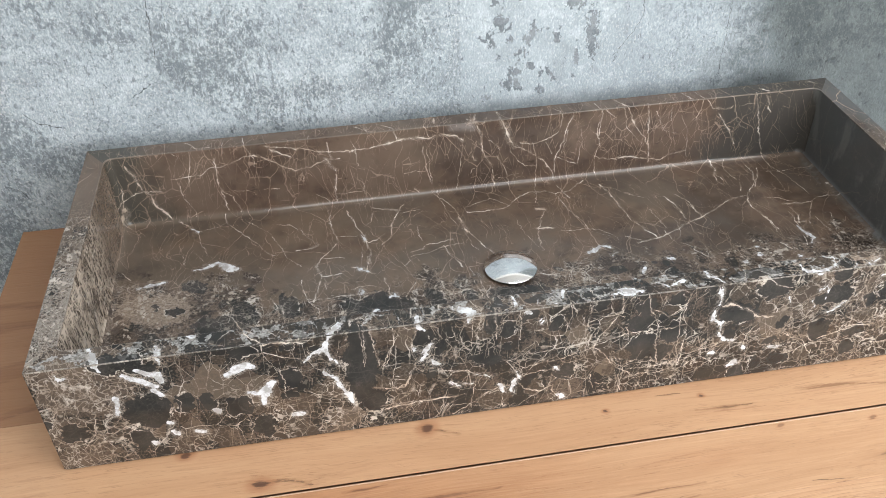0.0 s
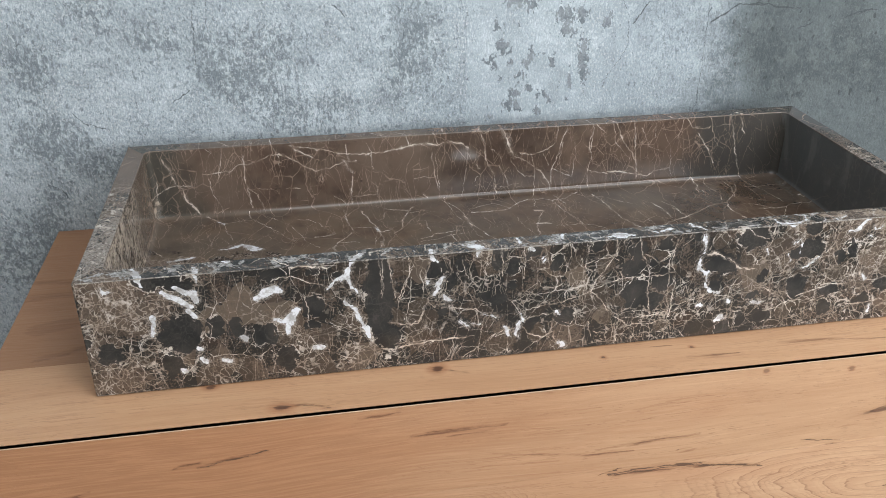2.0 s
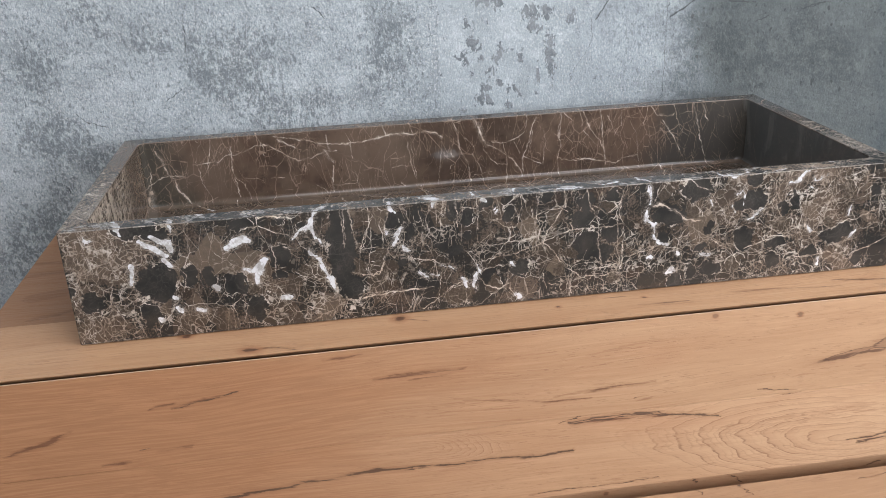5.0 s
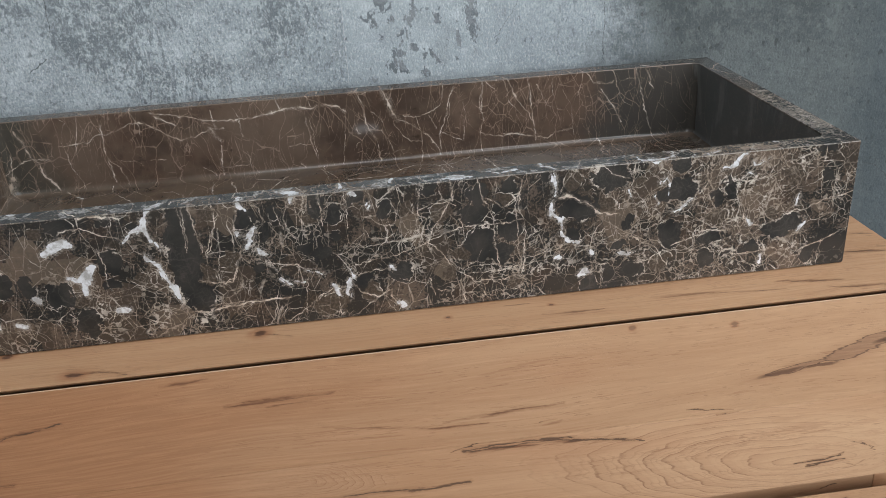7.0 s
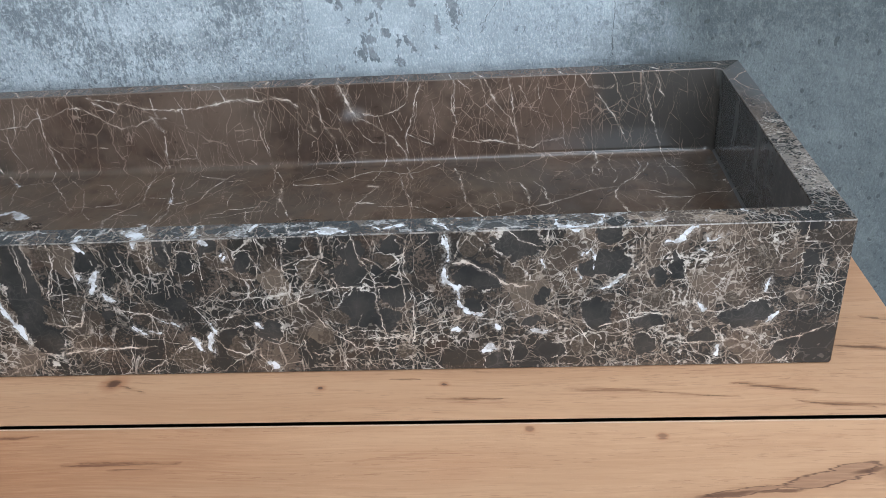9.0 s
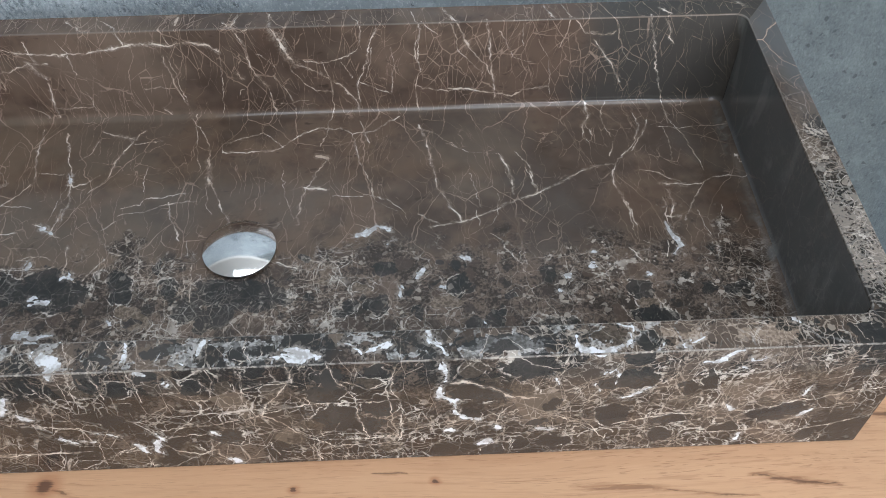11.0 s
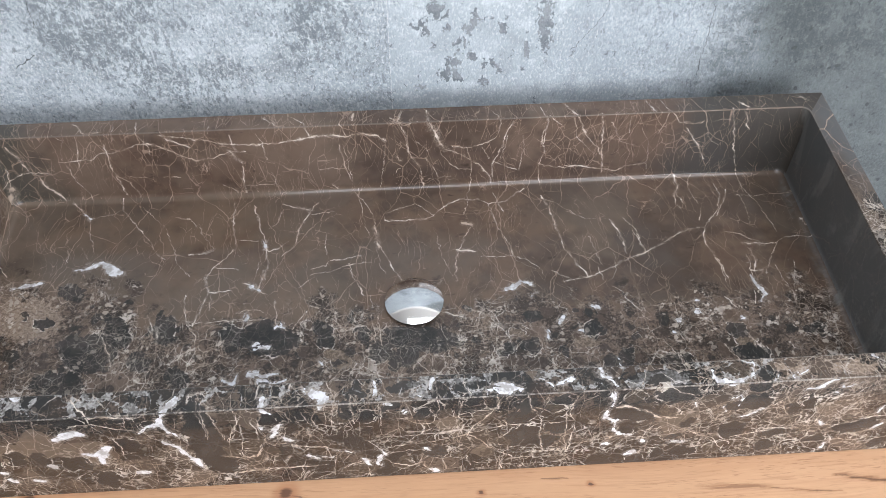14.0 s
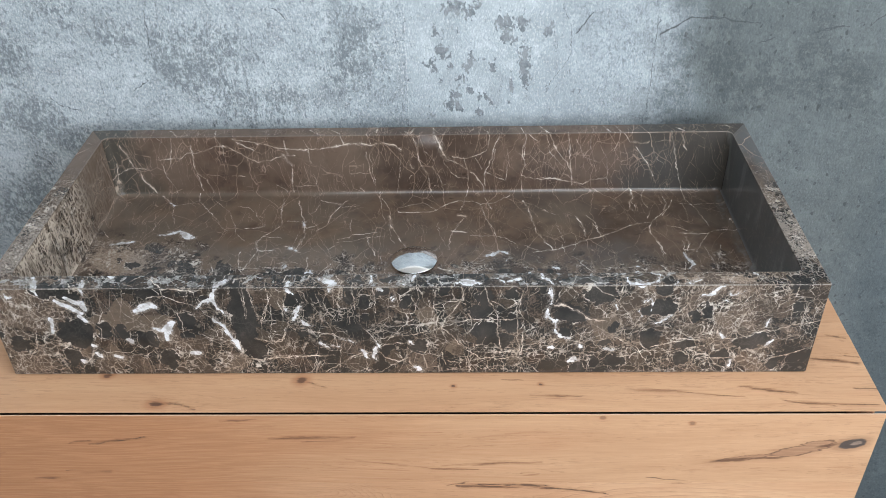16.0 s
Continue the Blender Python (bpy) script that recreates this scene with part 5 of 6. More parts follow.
        colour = blend(nt, step(nt, calc(nt, "ABSOLUTE", calc(nt, "SUBTRACT", figure, 0.92)), 0.13, 0.03, 0, 0.8), colour, (0.085, 0.040, 0.024))
        knot = marks(nt, warped, [(0.549, -0.058, 0.0165, 0.0085, 18)])
        colour = blend(nt, step(nt, knot, 2.0, 1.0, 0, 0.45), colour, (0.20, 0.10, 0.055))
        colour = blend(nt, step(nt, knot, 1.1, 0.85, 0, 0.92), colour, (0.040, 0.035, 0.034))
        colour = blend(nt, calc(nt, "MULTIPLY", step(nt, marks(nt, warped, [(0.553, -0.057, 0.0085, 0.0038, 24)]), 1.0, 0.6), step(nt, fibre, 0.4, 0.6, 0.3, 0.9)), colour, (0.30, 0.22, 0.17))
    nt.links.new(colour, p.inputs["Base Color"])
    nt.links.new(step(nt, fibre, 0.3, 0.7, 0.42, 0.58), p.inputs["Roughness"])
    nt.links.new(node(nt, "Bump", {"Height": calc(nt, "SUBTRACT", 1.0, calc(nt, "MAXIMUM", streak, step(nt, pores, 0.6, 0.7))), "Strength": 0.2, "Distance": 0.0008}).outputs[0], p.inputs["Normal"])
    return m


JOINT = 0.0715      # where the two boards of the cabinet top meet
oak_top = wood("oiled_oak_top", 0, 1, TOP_CRACKS, TOP_STREAKS, (0.38, 0.19, 0.105))
oak_front = wood("oiled_oak_front", 0, 2, DRAWER_CRACKS, DRAWER_STREAKS, (0.40, 0.21, 0.118), None, 0.93)
# the rail's oak is toned darker for the shade inside the groove
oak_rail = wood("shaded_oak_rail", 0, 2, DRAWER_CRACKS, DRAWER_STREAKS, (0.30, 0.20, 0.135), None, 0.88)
oak_flame = wood("oiled_oak_flame_grain", 0, 2, DRAWER_CRACKS, DRAWER_STREAKS, (0.48, 0.275, 0.165), ((0.44, -0.207, 0.23, 0.056, -8), (-0.11, -0.147, 0.075, 0.022, 171)), 1.0)

# ---- wallpaper ----
# chart of the printed wall in millimetres: worn patches and chips (ovals), cracks (half width, then points)
WALL_DARK_A = [
    (-363, 235, 39, 27, 81), (-302, 202, 42, 39, 4), (-338, 200, 32, 25, -0), (-213, 162, 34, 30, -5), (-277, 157, 33, 23, -4),
    (-619, 241, 44, 26, 75), (-608, 141, 44, 28, 0), (-543, 320, 29, 19, 4), (-549, 104, 36, 23, -2), (-450, 279, 27, 17, 1), (-300, 272, 32, 16, -2),
    (473, 196, 56, 24, -78), (545, 171, 25, 20, -32), (617, 198, 66, 43, -14), (398, 210, 75, 24, -81), (510, 142, 38, 13, -6),
    (-95, 236, 51, 34, -90), (515, 183, 45, 36, -25), (-653, -4, 73, 45, 62),
]
WALL_DARK_B = [
    (-273, 159, 37, 22, 4),
]
WALL_CHIPS_A = [
    (64, 309, 18, 13, -7), (84, 302, 11, 8, -9), (92, 313, 9, 7, -8), (34, 276, 10, 6, -87), (43, 244, 14, 12, -12), (28, 223, 11, 9, -10),
    (87, 231, 14, 5, -87), (80, 216, 8, 7, -34), (71, 199, 9, 7, -79), (63, 173, 11, 10, -40), (56, 157, 13, 12, -42), (69, 147, 11, 7, -84),
    (100, 168, 6, 4, -85), (110, 170, 6, 4, -85), (119, 157, 7, 5, -83), (168, 218, 38, 9, -86), (142, 265, 13, 12, -29), (138, 286, 17, 14, -74),
    (203, 275, 12, 9, -77),
]
WALL_CHIPS_B = [
    (163, 285, 12, 9, -79), (148, 188, 15, 6, -86), (98, 143, 6, 5, -75), (85, 178, 6, 5, -82), (24, 136, 6, 5, -45), (119, 216, 9, 6, -84),
    (55, 220, 6, 5, -74),
]
WALL_CRACKS_A = [
    (0.9, (-204, 315), (-192, 307), (-187, 295)), (0.8, (-436, 185), (-422, 197), (-410, 204)), (0.8, (-575, 178), (-559, 160), (-534, 154)),
    (0.6, (-394, 316), (-396, 277), (-399, 237)), (0.35, (-374, 338), (-379, 268)), (0.45, (219, 315), (235, 280), (237, 236)),
    (0.45, (237, 236), (222, 210), (200, 184)), (0.55, (364, 292), (360, 257), (360, 193), (359, 137)), (1.3, (366, 267), (389, 278), (408, 292)),
    (1.1, (408, 292), (446, 290), (497, 282)), (1, (592, 266), (612, 273), (632, 276)), (0.8, (513, 250), (537, 258)), (0.9, (265, 303), (243, 268)),
]
WALL_CRACKS_B = [
    (1, (426, 292), (439, 294), (472, 284), (509, 282)), (0.8, (598, 267), (621, 273), (641, 276)), (0.9, (670, 275), (688, 292)),
    (0.9, (795, -64), (817, -70), (838, -90)), (0.7, (-626, 75), (-611, 65), (-605, 51)),
]
WALL_DARK = WALL_DARK_A + WALL_DARK_B
WALL_CHIPS = WALL_CHIPS_A + WALL_CHIPS_B
WALL_CRACKS = WALL_CRACKS_A + WALL_CRACKS_B

paper, nt, p = material("concrete_print_wallpaper", 0.75)
p.inputs["Specular IOR Level"].default_value = 0.3
P = here(nt)
X, Y, Z = node(nt, "SeparateXYZ", {0: P}).outputs
P = flat(nt, P, 0, 2)
big = noise_at(nt, P, 3.2, 5, 0.6)
mid = noise_at(nt, vec(nt, "ADD", P, (4, 2, 0)), 11, 5, 0.65)
cloud = noise_at(nt, vec(nt, "ADD", P, (2, 7, 0)), 26, 5, 0.72)
worn = noise_at(nt, vec(nt, "ADD", P, (9, 3, 0)), 9, 5, 0.7)
rag = vec(nt, "MULTIPLY", vec(nt, "SUBTRACT", noise_at(nt, P, 30, 4, 0.7, out=1), HALF), (0.085, 0.10, 0))
ragged = vec(nt, "ADD", P, rag)
torn = vec(nt, "ADD", P, vec(nt, "MULTIPLY", vec(nt, "SUBTRACT", noise_at(nt, P, 95, 3, 0.7, out=1), HALF), (0.017, 0.022, 0)))
speck = noise_at(nt, vec(nt, "MULTIPLY", P, (1.0, 0.6, 1.0)), 330, 3, 0.7)
fleck = noise_at(nt, vec(nt, "MULTIPLY", vec(nt, "ADD", P, vec(nt, "MULTIPLY", rag, (0.2,) * 3)), (1.0, 0.5, 1.0)), 175, 4, 0.65)
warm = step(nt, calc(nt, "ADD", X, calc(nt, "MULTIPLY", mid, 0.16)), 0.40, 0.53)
far_right = step(nt, calc(nt, "ADD", X, calc(nt, "MULTIPLY", mid, 0.12)), 0.77, 0.87)
# one strip is smoother, with chips of paint gone; the next is rough again
sleek = calc(nt, "MULTIPLY", step(nt, X, -0.0119, -0.0113), step(nt, calc(nt, "ADD", X, calc(nt, "MULTIPLY_ADD", mid, 0.12, -0.06)), 0.30, 0.20))
rough_part = calc(nt, "MULTIPLY_ADD", calc(nt, "MAXIMUM", sleek, calc(nt, "MULTIPLY", warm, 0.75)), -0.85, 1.0)
d_dark = spots_near(nt, ragged, WALL_DARK)
bare = step(nt, calc(nt, "ADD", d_dark, calc(nt, "MULTIPLY_ADD", mid, -4.0, 2.0)), 2.0, 0.3)
colour = blend(nt, step(nt, big, 0.35, 0.65), (0.305, 0.355, 0.388), (0.40, 0.458, 0.498))
colour = blend(nt, calc(nt, "MULTIPLY", step(nt, mid, 0.46, 0.66, 0, 0.45), rough_part), colour, (0.235, 0.268, 0.29))
colour = blend(nt, step(nt, cloud, 0.53, 0.60, 0, 0.34), colour, (0.235, 0.268, 0.29))
colour = blend(nt, step(nt, cloud, 0.46, 0.39, 0, 0.42), colour, (0.52, 0.585, 0.62))
# grey ground that shows where the print is worn
colour = blend(nt, calc(nt, "MULTIPLY", bare, step(nt, calc(nt, "ADD", cloud, calc(nt, "MULTIPLY_ADD", fleck, 0.6, -0.3)), 0.42, 0.54, 0.05, 0.66)), colour, (0.175, 0.205, 0.225))
much = calc(nt, "MULTIPLY_ADD", bare, -0.12, calc(nt, "MULTIPLY_ADD", worn, -0.22, 0.69))
peel = calc(nt, "MULTIPLY", step(nt, calc(nt, "SUBTRACT", fleck, much), 0.0, 0.03), rough_part)
colour = blend(nt, calc(nt, "MULTIPLY", peel, 0.62), colour, (0.125, 0.15, 0.167))
colour = blend(nt, calc(nt, "MULTIPLY", step(nt, speck, 0.52, 0.57), calc(nt, "MULTIPLY", step(nt, worn, 0.38, 0.60, 0.1, 0.5), rough_part)), colour, (0.17, 0.20, 0.22))
colour = blend(nt, calc(nt, "MULTIPLY", step(nt, calc(nt, "ADD", speck, calc(nt, "MULTIPLY_ADD", worn, 0.3, -0.15)), 0.46, 0.36), calc(nt, "MULTIPLY_ADD", warm, -0.2, 0.48)), colour, (0.64, 0.68, 0.70))
scratch = noise_at(nt, vec(nt, "MULTIPLY", vec(nt, "ADD", torn, (5, 1, 0)), (1.0, 0.35, 1.0)), 120, 3, 0.75)
colour = blend(nt, calc(nt, "MULTIPLY", step(nt, scratch, 0.62, 0.67), step(nt, cloud, 0.44, 0.56, 0.25, 0.8)), colour, (0.095, 0.11, 0.122))
# the print shows plaster in relief: lit and shaded flanks of small bumps
def height(v):
    return calc(nt, "ADD", noise_at(nt, vec(nt, "MULTIPLY", v, (1.0, 0.75, 1.0)), 70, 5, 0.7), calc(nt, "MULTIPLY", noise_at(nt, v, 190, 3, 0.7), 0.5))


flank = calc(nt, "MULTIPLY", calc(nt, "SUBTRACT", height(torn), height(vec(nt, "ADD", torn, (0.0016, 0.0024, 0)))), calc(nt, "MULTIPLY_ADD", sleek, -0.65, 1.0))
colour = blend(nt, step(nt, flank, 0.04, 0.20, 0, 0.62), colour, (0.135, 0.16, 0.177))
colour = blend(nt, step(nt, flank, -0.04, -0.20, 0, 0.55), colour, (0.62, 0.67, 0.70))
# chips of paint gone from the smooth strip
d_chip = calc(nt, "ADD", spots_near(nt, torn, WALL_CHIPS), calc(nt, "MULTIPLY_ADD", fleck, -4.5, calc(nt, "MULTIPLY_ADD", speck, -1.5, 3.2)))
colour = blend(nt, step(nt, d_chip, 1.04, 0.98, 0, 0.9), colour, blend(nt, step(nt, cloud, 0.4, 0.6), (0.115, 0.133, 0.147), (0.225, 0.253, 0.27)))
# darker in three steps towards the right end of the wall
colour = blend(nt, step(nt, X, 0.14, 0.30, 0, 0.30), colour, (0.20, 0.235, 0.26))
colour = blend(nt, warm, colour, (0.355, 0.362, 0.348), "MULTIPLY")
colour = blend(nt, far_right, colour, (0.72, 0.76, 0.80), "MULTIPLY")
pits = noise_at(nt, vec(nt, "MULTIPLY", P, (1.0, 0.7, 1.0)), 95, 1)
colour = blend(nt, calc(nt, "MULTIPLY", step(nt, pits, 0.69, 0.72), calc(nt, "MULTIPLY_ADD", warm, 0.6, 0.2)), colour, (0.05, 0.057, 0.06))
crack_plane = vec(nt, "ADD", P, vec(nt, "MULTIPLY", vec(nt, "SUBTRACT", noise_at(nt, P, 60, 3, 0.65, out=1), HALF), (0.012, 0.012, 0)))
gape = veins_near(nt, crack_plane, WALL_CRACKS)
colour = blend(nt, step(nt, calc(nt, "MULTIPLY_ADD", fleck, -2.5, calc(nt, "ADD", gape, 1.25)), 1.9, 0.6, 0, 0.9), colour, (0.06, 0.068, 0.072))
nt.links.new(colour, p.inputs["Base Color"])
nt.links.new(node(nt, "Bump", {"Height": calc(nt, "MULTIPLY_ADD", cloud, 3.0, speck), "Strength": 0.8, "Distance": 0.0018}).outputs[0], p.inputs["Normal"])

# ---- plain materials ----


def plain(name, colour, rough, metal=0.0, grain=40.0, depth=0.12):
    m, nt, p = material(name, rough, metal, colour)
    n = noise_at(nt, here(nt), grain, 4, 0.6)
    nt.links.new(blend(nt, step(nt, n, 0.35, 0.7, 0, depth), colour, tuple(c * 0.6 for c in colour)), p.inputs["Base Color"])
    nt.links.new(step(nt, n, 0.3, 0.7, rough * 0.85, rough * 1.15), p.inputs["Roughness"])
    return m


chrome = plain("polished_chrome", (0.82, 0.83, 0.84), 0.11, 1.0, 300, 0.01)
steel = plain("dull_steel", (0.35, 0.35, 0.35), 0.3, 1.0)
dark_board = plain("dark_carcass_board", (0.05, 0.04, 0.035), 0.7)
plaster = plain("white_plaster", (0.78, 0.77, 0.75), 0.8, 0, 12, 0.08)
tile = plain("grey_floor_screed", (0.12, 0.11, 0.105), 0.45, 0, 6, 0.25)
# pale oak that stands for light on the drawer's edge
oak_edge = plain("oak_edge_highlight", (0.55, 0.40, 0.29), 0.6)
paint = plain("white_window_paint", (0.75, 0.75, 0.74), 0.4)
glass, nt, p = material("window_glass", 0.0, 0.0, (1, 1, 1))
p.inputs["Transmission Weight"].default_value = 1.0

# ---- mesh helpers ----


def box(bm, x0, x1, y0, y1, z0, z1, bevel=0.0):
    vs = bmesh.ops.create_cube(bm, size=1.0)["verts"]
    for v in vs:
        v.co = Vector((x0 + (v.co.x + 0.5) * (x1 - x0), y0 + (v.co.y + 0.5) * (y1 - y0), z0 + (v.co.z + 0.5) * (z1 - z0)))
    if bevel:
        edges = {e for v in vs for e in v.link_edges}
        bmesh.ops.bevel(bm, geom=list(edges), offset=bevel, segments=2, affect="EDGES", profile=0.6)
    return bm


def prism(bm, outline, x0, x1, bevel=0.0):
    """A bar along x with the given outline in y and z."""
    ends = [[bm.verts.new((x, y, z)) for y, z in outline] for x in (x0, x1)]
    n = len(outline)
    bm.faces.new(ends[0]), bm.faces.new(ends[1][::-1])
    for i in range(n):
        bm.faces.new((ends[0][i], ends[1][i], ends[1][(i + 1) % n], ends[0][(i + 1) % n]))
    bmesh.ops.recalc_face_normals(bm, faces=bm.faces)
    if bevel:
        bmesh.ops.bevel(bm, geom=list(bm.edges), offset=bevel, segments=2, affect="EDGES", profile=0.6)
    return bm


def lathe(bm, profile, cx, cy, steps=64):
    rings = [[bm.verts.new((cx + r * math.cos(2 * math.pi * i / steps), cy + r * math.sin(2 * math.pi * i / steps), z)) for i in range(steps)] for r, z in profile]
    for a, b in zip(rings, rings[1:]):
        for i in range(steps):
            bm.faces.new((a[i], a[(i + 1) % steps], b[(i + 1) % steps], b[i]))
    bm.faces.new(rings[0][::-1]), bm.faces.new(rings[-1])
    bmesh.ops.recalc_face_normals(bm, faces=bm.faces)
    return bm


def part(name, bm, mat, parent=None, label="", smooth=35):
    me = bpy.data.meshes.new(name)
    bm.to_mesh(me)
    bm.free()
    me.materials.append(mat)
    if smooth:
        me.polygons.foreach_set("use_smooth", [True] * len(me.polygons))
        me.set_sharp_from_angle(angle=radians(smooth))
    ob = new(name, me)
    if smooth:
        even = ob.modifiers.new("even_normals", "WEIGHTED_NORMAL")
        even.keep_sharp, even.weight = True, 80
    ob.parent = parent
    return tagged(ob, label)


# ---- room ----
XL, XR, YF, TOP = -2.4, 2.8, -2.2, 2.6
wall_back = tagged(part("wall_back", box(bmesh.new(), XL - 0.15, XR + 0.15, WALL_Y + 0.001, WALL_Y + 0.15, 0, TOP), plaster),
                   "wall papered with grey weathered concrete print", "wall", kind="structure")
seam, strip = -0.0115, 0.38
k = math.floor((XL - seam) / strip)
while seam + k * strip < XR:
    a, b = max(XL, seam + k * strip), min(XR, seam + (k + 1) * strip)
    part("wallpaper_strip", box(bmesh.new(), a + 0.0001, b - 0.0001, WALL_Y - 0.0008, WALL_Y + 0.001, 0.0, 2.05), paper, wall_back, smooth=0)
    k += 1
tagged(part("floor", box(bmesh.new(), XL - 0.15, XR + 0.15, YF - 0.15, WALL_Y + 0.15, -0.1, 0), tile), "smooth grey screed floor", "floor", kind="structure")
tagged(part("wall_left", box(bmesh.new(), XL - 0.15, XL, YF, WALL_Y, 0, TOP), plaster), "plain white plastered wall", "wall", kind="structure")
tagged(part("wall_right", box(bmesh.new(), XR, XR + 0.15, YF, WALL_Y, 0, TOP), plaster), "plain white plastered wall", "wall", kind="structure")


def holed(name, axis, box6, hole, mat, label, category):
    """A slab with a rectangular opening through it."""
    bm = bmesh.new()
    x0, x1, a0, a1, d0, d1 = box6
    h0, h1, g0, g1 = hole
    for s0, s1, t0, t1 in ((x0, h0, a0, a1), (h1, x1, a0, a1), (h0, h1, a0, g0), (h0, h1, g1, a1)):
        box(bm, s0, s1, *((d0, d1, t0, t1) if axis == "y" else (t0, t1, d0, d1)))
    bmesh.ops.remove_doubles(bm, verts=bm.verts, dist=1e-5)
    return tagged(part(name, bm, mat), label, category, kind="structure")


holed("wall_front", "y", (XL - 0.15, XR + 0.15, 0, TOP, YF - 0.2, YF), (0.35, 2.25, 0.8, 2.3), plaster, "white plastered wall with a window opening", "wall")
holed("ceiling", "z", (XL - 0.15, XR + 0.15, YF - 0.2, WALL_Y + 0.15, TOP, TOP + 0.15), (-0.45, 2.05, -1.9, -0.2), plaster, "white ceiling with an opening added for overhead light", "ceiling")


def window(name, axis, hole, d, label):
    w = tagged(new(name), label, "window", kind="structure")
    h0, h1, g0, g1 = hole
    bm = bmesh.new()
    put = lambda bm, a, b, c, e, f0, f1: box(bm, a, b, *((f0, f1, c, e) if axis == "y" else (c, e, f0, f1)), 0.003)
    for a, b, c, e in ((h0, h1, g0, g0 + 0.05), (h0, h1, g1 - 0.05, g1), (h0, h0 + 0.05, g0 + 0.05, g1 - 0.05), (h1 - 0.05, h1, g0 + 0.05, g1 - 0.05)):
        put(bm, a, b, c, e, d - 0.025, d + 0.025)
    part("window_frame", bm, paint, w)
    pane = part("pane", put(bmesh.new(), h0 + 0.05, h1 - 0.05, g0 + 0.05, g1 - 0.05, d - 0.004, d + 0.004), glass, w)
    pane.visible_shadow = False
    return w


window("window_1", "y", (0.35, 2.25, 0.8, 2.3), YF - 0.15, "white framed window giving soft daylight")
# frame of the added rooflight, out of view
window("window_2", "z", (-0.45, 2.05, -1.9, -0.2), TOP + 0.11, "unseen white framed rooflight added for light from above")

# ---- vanity cabinet ----
CX0, CX1, CY = -0.628, 0.577, -0.0650
cabinet = tagged(new("vanity_cabinet"), "wall-hung oiled oak vanity cabinet with two handleless drawers", "cabinet")
T = 0.022


def bar_outline_top(y_front):
    return [(y_front, H), (JOINT, H), (JOINT, H - T), (y_front + 1.25 * T, H - T)]


part("top_board", prism(bmesh.new(), bar_outline_top(CY - 0.0010), CX0, CX1, 0.0004), oak_top, cabinet, "pale oak board with knots")
part("top_board", box(bmesh.new(), CX0, CX1, JOINT + 0.0006, WALL_Y - 0.002, H - T, H - 0.0003, 0.0009), oak_top, cabinet, "oak board with dark cracks")
for x0, x1 in ((CX0, CX0 + T), (CX1 - T, CX1)):
    part("side_panel", box(bmesh.new(), x0, x1, CY + 0.024, WALL_Y - 0.002, 0.31, H - T - 0.0005, 0.001), oak_front, cabinet)
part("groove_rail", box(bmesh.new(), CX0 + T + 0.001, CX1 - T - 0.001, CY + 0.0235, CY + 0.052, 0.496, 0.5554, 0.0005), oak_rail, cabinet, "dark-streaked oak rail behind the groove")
part("carcass", box(bmesh.new(), CX0 + T + 0.001, CX1 - T - 0.001, CY + 0.0525, WALL_Y - 0.004, 0.312, H - T - 0.001), dark_board, cabinet, "dark cabinet carcass")


def drawer(outline, z_mid, z_bottom, label):
    """A drawer front of two boards; the upper one has a shaped top edge."""
    front = tagged(new("drawer_front"), label)
    front.parent = cabinet
    part("front_board", prism(bmesh.new(), [outline[0], (CY, z_mid), (CY + T, z_mid), outline[1]], CX0, CX1, 0.0006), oak_front, front)
    part("front_board", box(bmesh.new(), CX0, CX1, CY, CY + T, z_bottom, z_mid - 0.0003, 0.0007), oak_flame, front)
    return front


upper = drawer([(CY, H - 0.0054), (CY + T, H - 0.0054 - T)], 0.670, 0.556, "oak drawer front with knots and cracks")
# added strip: the highlight of the drawer's top edge, put into its colour
part("edge_highlight", box(bmesh.new(), CX0 + 0.001, CX1 - 0.001, CY - 0.0002, CY + 0.0010, H - 0.0060, H - 0.0053, 0.0002), oak_edge, upper, "pale strip for the light caught on the drawer front edge")
drawer([(CY, 0.5375), (CY + T, 0.5375 - T)], 0.43, 0.312, "oak drawer front below a finger groove")

# ---- basin ----
basin = tagged(new("vessel_basin"), "polished brown marble vessel basin with cream veins", "washbasin")
BX, BY, BZ, RIM, FLOOR = 0.5, 0.395, 0.14, 0.0255, 0.037


def loop(bm, inset, z, r, seg=6):
    """A rounded rectangle, set in from the basin's outline."""
    x0, x1, y0, y1 = -BX + inset, BX - inset, inset, BY - inset
    out = []
    for cx, cy, a in ((x1 - r, y1 - r, 0), (x0 + r, y1 - r, 90), (x0 + r, y0 + r, 180), (x1 - r, y0 + r, 270)):
        for i in range(seg + 1):
            t = radians(a + 90 * i / seg)
            out.append(bm.verts.new((cx + r * math.cos(t), cy + r * math.sin(t), H + z)))
    return out


bm = bmesh.new()
rings = [loop(bm, 0.003, 0.0004, 0.002), loop(bm, 0.0006, 0.0012, 0.002), loop(bm, 0.0, 0.003, 0.002), loop(bm, 0.0, BZ - 0.001, 0.002),
         loop(bm, 0.0003, BZ - 0.0003, 0.002), loop(bm, 0.001, BZ, 0.002), loop(bm, RIM - 0.0013, BZ, 0.010), loop(bm, RIM - 0.0004, BZ - 0.0004, 0.010),
         loop(bm, RIM, BZ - 0.0013, 0.010)]
fillet = 0.009
for i in range(6):
    a = radians(90 * i / 5)
    rings.append(loop(bm, RIM + 0.001 + fillet * (1 - math.cos(a)), FLOOR + fillet * (1 - math.sin(a)), 0.010))
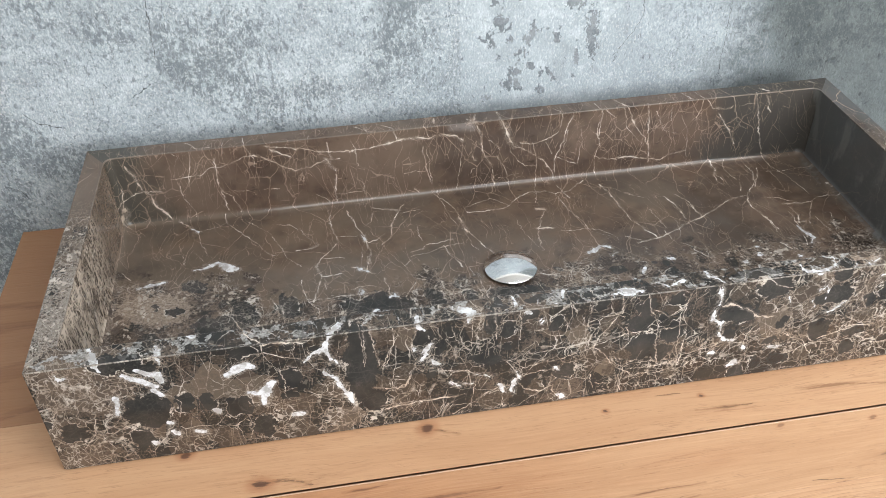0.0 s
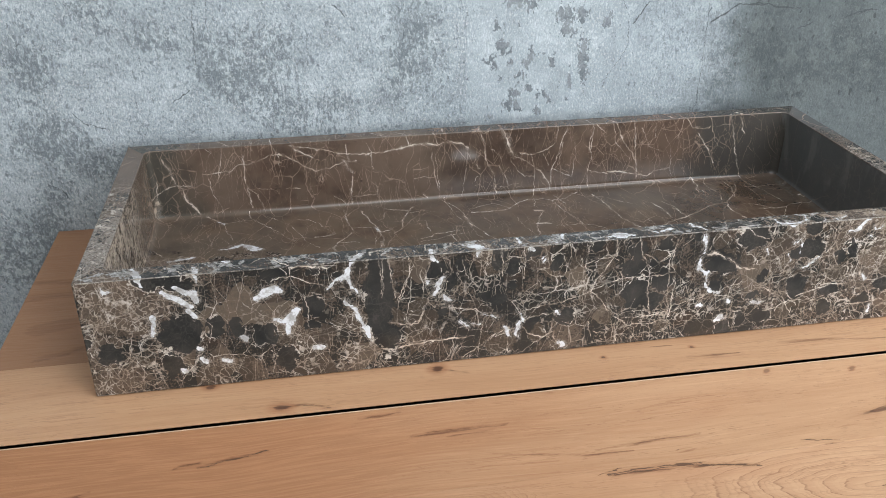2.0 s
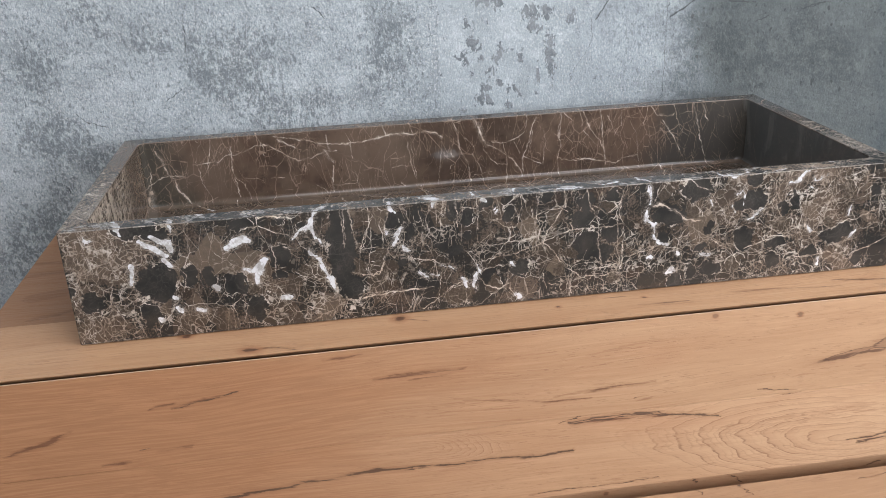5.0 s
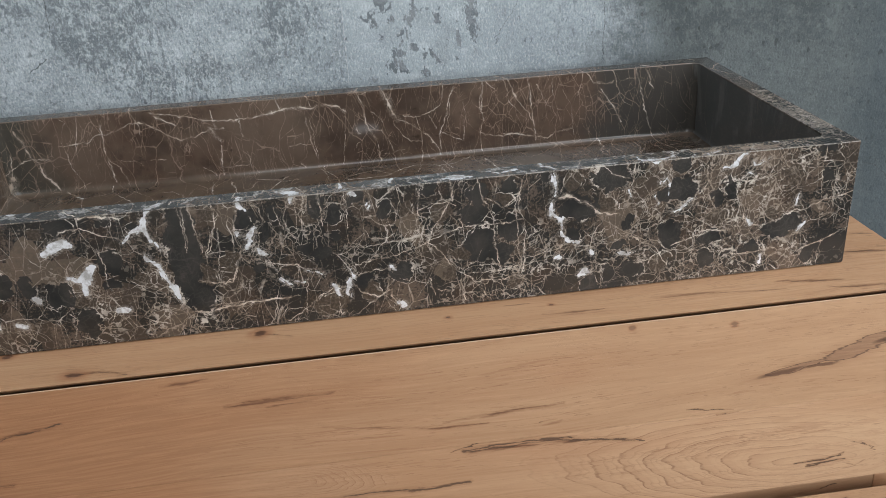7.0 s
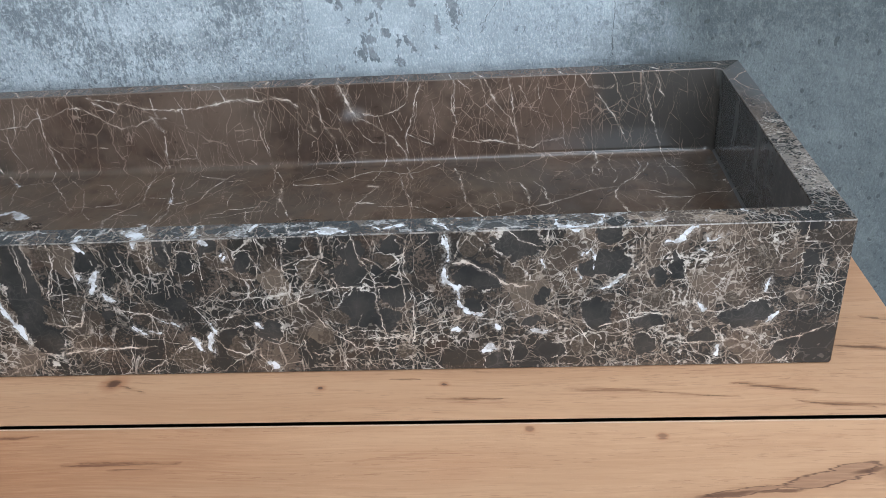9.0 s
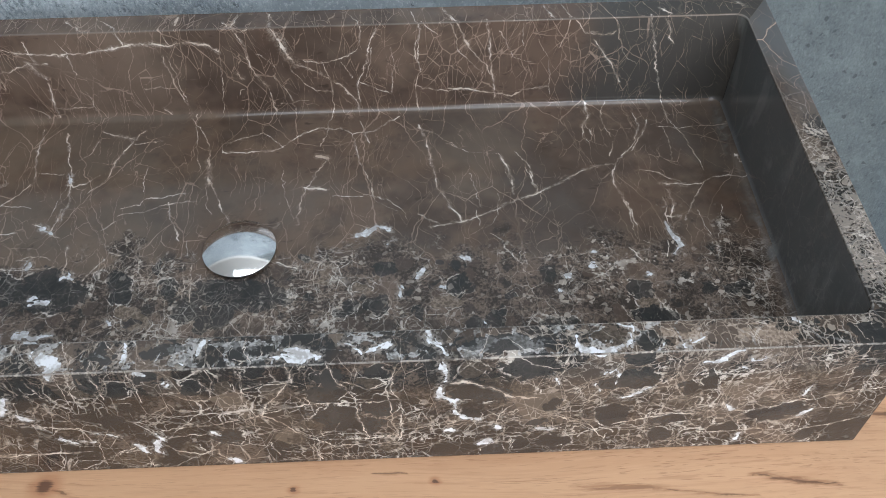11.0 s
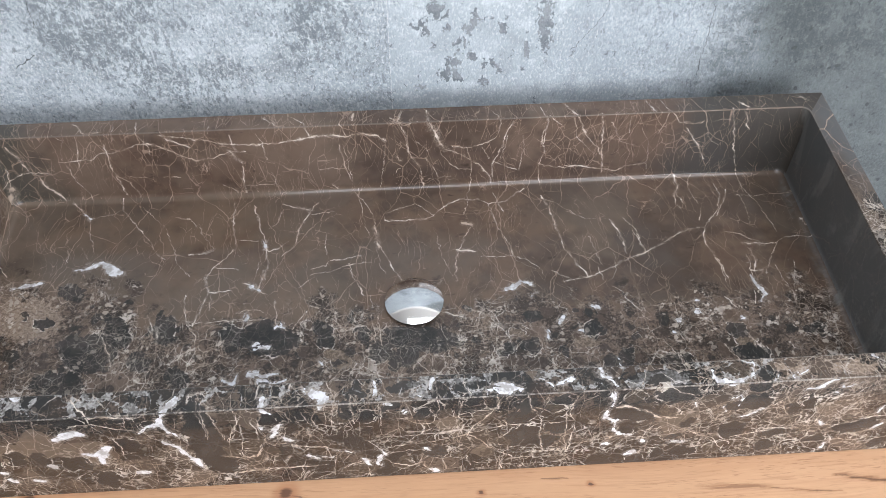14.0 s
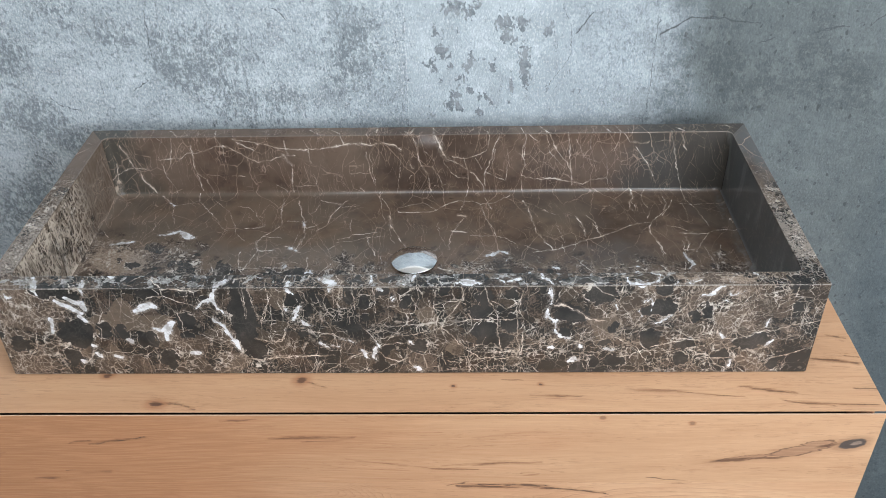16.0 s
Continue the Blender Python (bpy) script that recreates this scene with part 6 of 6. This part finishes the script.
for a, b in zip(rings, rings[1:]):
    for i in range(len(a)):
        bm.faces.new((a[i], a[(i + 1) % len(a)], b[(i + 1) % len(a)], b[i]))
bm.faces.new(rings[0][::-1])
DX, DY = 0.004, 0.188
inner = rings[-1]
hole = [bm.verts.new((DX + 0.026 * math.cos(t), DY + 0.026 * math.sin(t), H + FLOOR - 0.0005)) for t in (2 * math.pi * i / 28 for i in range(28))]
edges = [bm.edges.get((a[i], a[(i + 1) % len(a)])) or bm.edges.new((a[i], a[(i + 1) % len(a)])) for a in (inner, hole) for i in range(len(a))]
bmesh.ops.triangle_fill(bm, edges=edges, use_beauty=True, use_dissolve=False)
sunk = [bm.verts.new((DX + 0.024 * math.cos(t), DY + 0.024 * math.sin(t), H + 0.008)) for t in (2 * math.pi * i / 28 for i in range(28))]
for i in range(28):
    bm.faces.new((hole[i], hole[(i + 1) % 28], sunk[(i + 1) % 28], sunk[i]))
bmesh.ops.recalc_face_normals(bm, faces=bm.faces)
for cut in CUTS:
    bmesh.ops.bisect_plane(bm, geom=bm.verts[:] + bm.edges[:] + bm.faces[:], plane_co=(cut * 0.001, 0, 0), plane_no=(1, 0, 0), dist=1e-5)
for cut in CUTS:
    bmesh.ops.bisect_plane(bm, geom=bm.verts[:] + bm.edges[:] + bm.faces[:], plane_co=(cut * 0.001, 0, 0), plane_no=(1, 0, 0), dist=1e-5)
for cut in CUTS:
    bmesh.ops.bisect_plane(bm, geom=bm.verts[:] + bm.edges[:] + bm.faces[:], plane_co=(cut * 0.001, 0, 0), plane_no=(1, 0, 0), dist=1e-5)
for cut in CUTS:
    bmesh.ops.bisect_plane(bm, geom=bm.verts[:] + bm.edges[:] + bm.faces[:], plane_co=(cut * 0.001, 0, 0), plane_no=(1, 0, 0), dist=1e-5)
for cut in CUTS:
    bmesh.ops.bisect_plane(bm, geom=bm.verts[:] + bm.edges[:] + bm.faces[:], plane_co=(cut * 0.001, 0, 0), plane_no=(1, 0, 0), dist=1e-5)
for cut in CUTS:
    bmesh.ops.bisect_plane(bm, geom=bm.verts[:] + bm.edges[:] + bm.faces[:], plane_co=(cut * 0.001, 0, 0), plane_no=(1, 0, 0), dist=1e-5)
for cut in CUTS:
    bmesh.ops.bisect_plane(bm, geom=bm.verts[:] + bm.edges[:] + bm.faces[:], plane_co=(cut * 0.001, 0, 0), plane_no=(1, 0, 0), dist=1e-5)
for cut in CUTS:
    bmesh.ops.bisect_plane(bm, geom=bm.verts[:] + bm.edges[:] + bm.faces[:], plane_co=(cut * 0.001, 0, 0), plane_no=(1, 0, 0), dist=1e-5)
for cut in CUTS:
    bmesh.ops.bisect_plane(bm, geom=bm.verts[:] + bm.edges[:] + bm.faces[:], plane_co=(cut * 0.001, 0, 0), plane_no=(1, 0, 0), dist=1e-5)
for cut in CUTS:
    bmesh.ops.bisect_plane(bm, geom=bm.verts[:] + bm.edges[:] + bm.faces[:], plane_co=(cut * 0.001, 0, 0), plane_no=(1, 0, 0), dist=1e-5)
for cut in CUTS:
    bmesh.ops.bisect_plane(bm, geom=bm.verts[:] + bm.edges[:] + bm.faces[:], plane_co=(cut * 0.001, 0, 0), plane_no=(1, 0, 0), dist=1e-5)
for cut in CUTS:
    bmesh.ops.bisect_plane(bm, geom=bm.verts[:] + bm.edges[:] + bm.faces[:], plane_co=(cut * 0.001, 0, 0), plane_no=(1, 0, 0), dist=1e-5)
for cut in CUTS:
    bmesh.ops.bisect_plane(bm, geom=bm.verts[:] + bm.edges[:] + bm.faces[:], plane_co=(cut * 0.001, 0, 0), plane_no=(1, 0, 0), dist=1e-5)
for cut in CUTS:
    bmesh.ops.bisect_plane(bm, geom=bm.verts[:] + bm.edges[:] + bm.faces[:], plane_co=(cut * 0.001, 0, 0), plane_no=(1, 0, 0), dist=1e-5)
for cut in CUTS:
    bmesh.ops.bisect_plane(bm, geom=bm.verts[:] + bm.edges[:] + bm.faces[:], plane_co=(cut * 0.001, 0, 0), plane_no=(1, 0, 0), dist=1e-5)
for cut in CUTS:
    bmesh.ops.bisect_plane(bm, geom=bm.verts[:] + bm.edges[:] + bm.faces[:], plane_co=(cut * 0.001, 0, 0), plane_no=(1, 0, 0), dist=1e-5)
for cut in CUTS:
    bmesh.ops.bisect_plane(bm, geom=bm.verts[:] + bm.edges[:] + bm.faces[:], plane_co=(cut * 0.001, 0, 0), plane_no=(1, 0, 0), dist=1e-5)
for cut in CUTS:
    bmesh.ops.bisect_plane(bm, geom=bm.verts[:] + bm.edges[:] + bm.faces[:], plane_co=(cut * 0.001, 0, 0), plane_no=(1, 0, 0), dist=1e-5)
bowl = part("bowl", bm, marble, basin, smooth=40)
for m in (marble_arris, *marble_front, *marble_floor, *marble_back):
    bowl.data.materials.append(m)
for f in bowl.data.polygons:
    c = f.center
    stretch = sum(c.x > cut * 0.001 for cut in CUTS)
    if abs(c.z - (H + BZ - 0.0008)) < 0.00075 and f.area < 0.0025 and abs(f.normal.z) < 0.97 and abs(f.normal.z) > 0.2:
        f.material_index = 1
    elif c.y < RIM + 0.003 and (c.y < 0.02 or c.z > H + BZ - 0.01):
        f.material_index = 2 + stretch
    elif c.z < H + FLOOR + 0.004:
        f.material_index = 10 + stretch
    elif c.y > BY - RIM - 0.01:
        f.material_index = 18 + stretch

drain = H + FLOOR
part("drain_flange", lathe(bmesh.new(), [(0.0255, drain - 0.02), (0.0255, drain + 0.0002), (0.030, drain + 0.0006), (0.0305, drain + 0.0001)], DX, DY), steel, basin, "dull steel drain flange")
part("drain_stem", lathe(bmesh.new(), [(0.006, drain - 0.02), (0.006, drain + 0.002)], DX, DY, 20), steel, basin)
dome = [(0.0300, drain + 0.0010), (0.0322, drain + 0.0013), (0.0328, drain + 0.0022), (0.0326, drain + 0.0030)]
dome += [(0.0322 * math.sin(radians(a)) / math.sin(radians(30)), drain + 0.0034 + 0.0322 * (math.cos(radians(a)) - math.cos(radians(30))) / math.sin(radians(30))) for a in (30, 27, 24, 20, 16, 12, 8, 4, 0.5)]
part("drain_cap", lathe(bmesh.new(), dome, DX, DY), chrome, basin, "domed polished chrome drain cap")
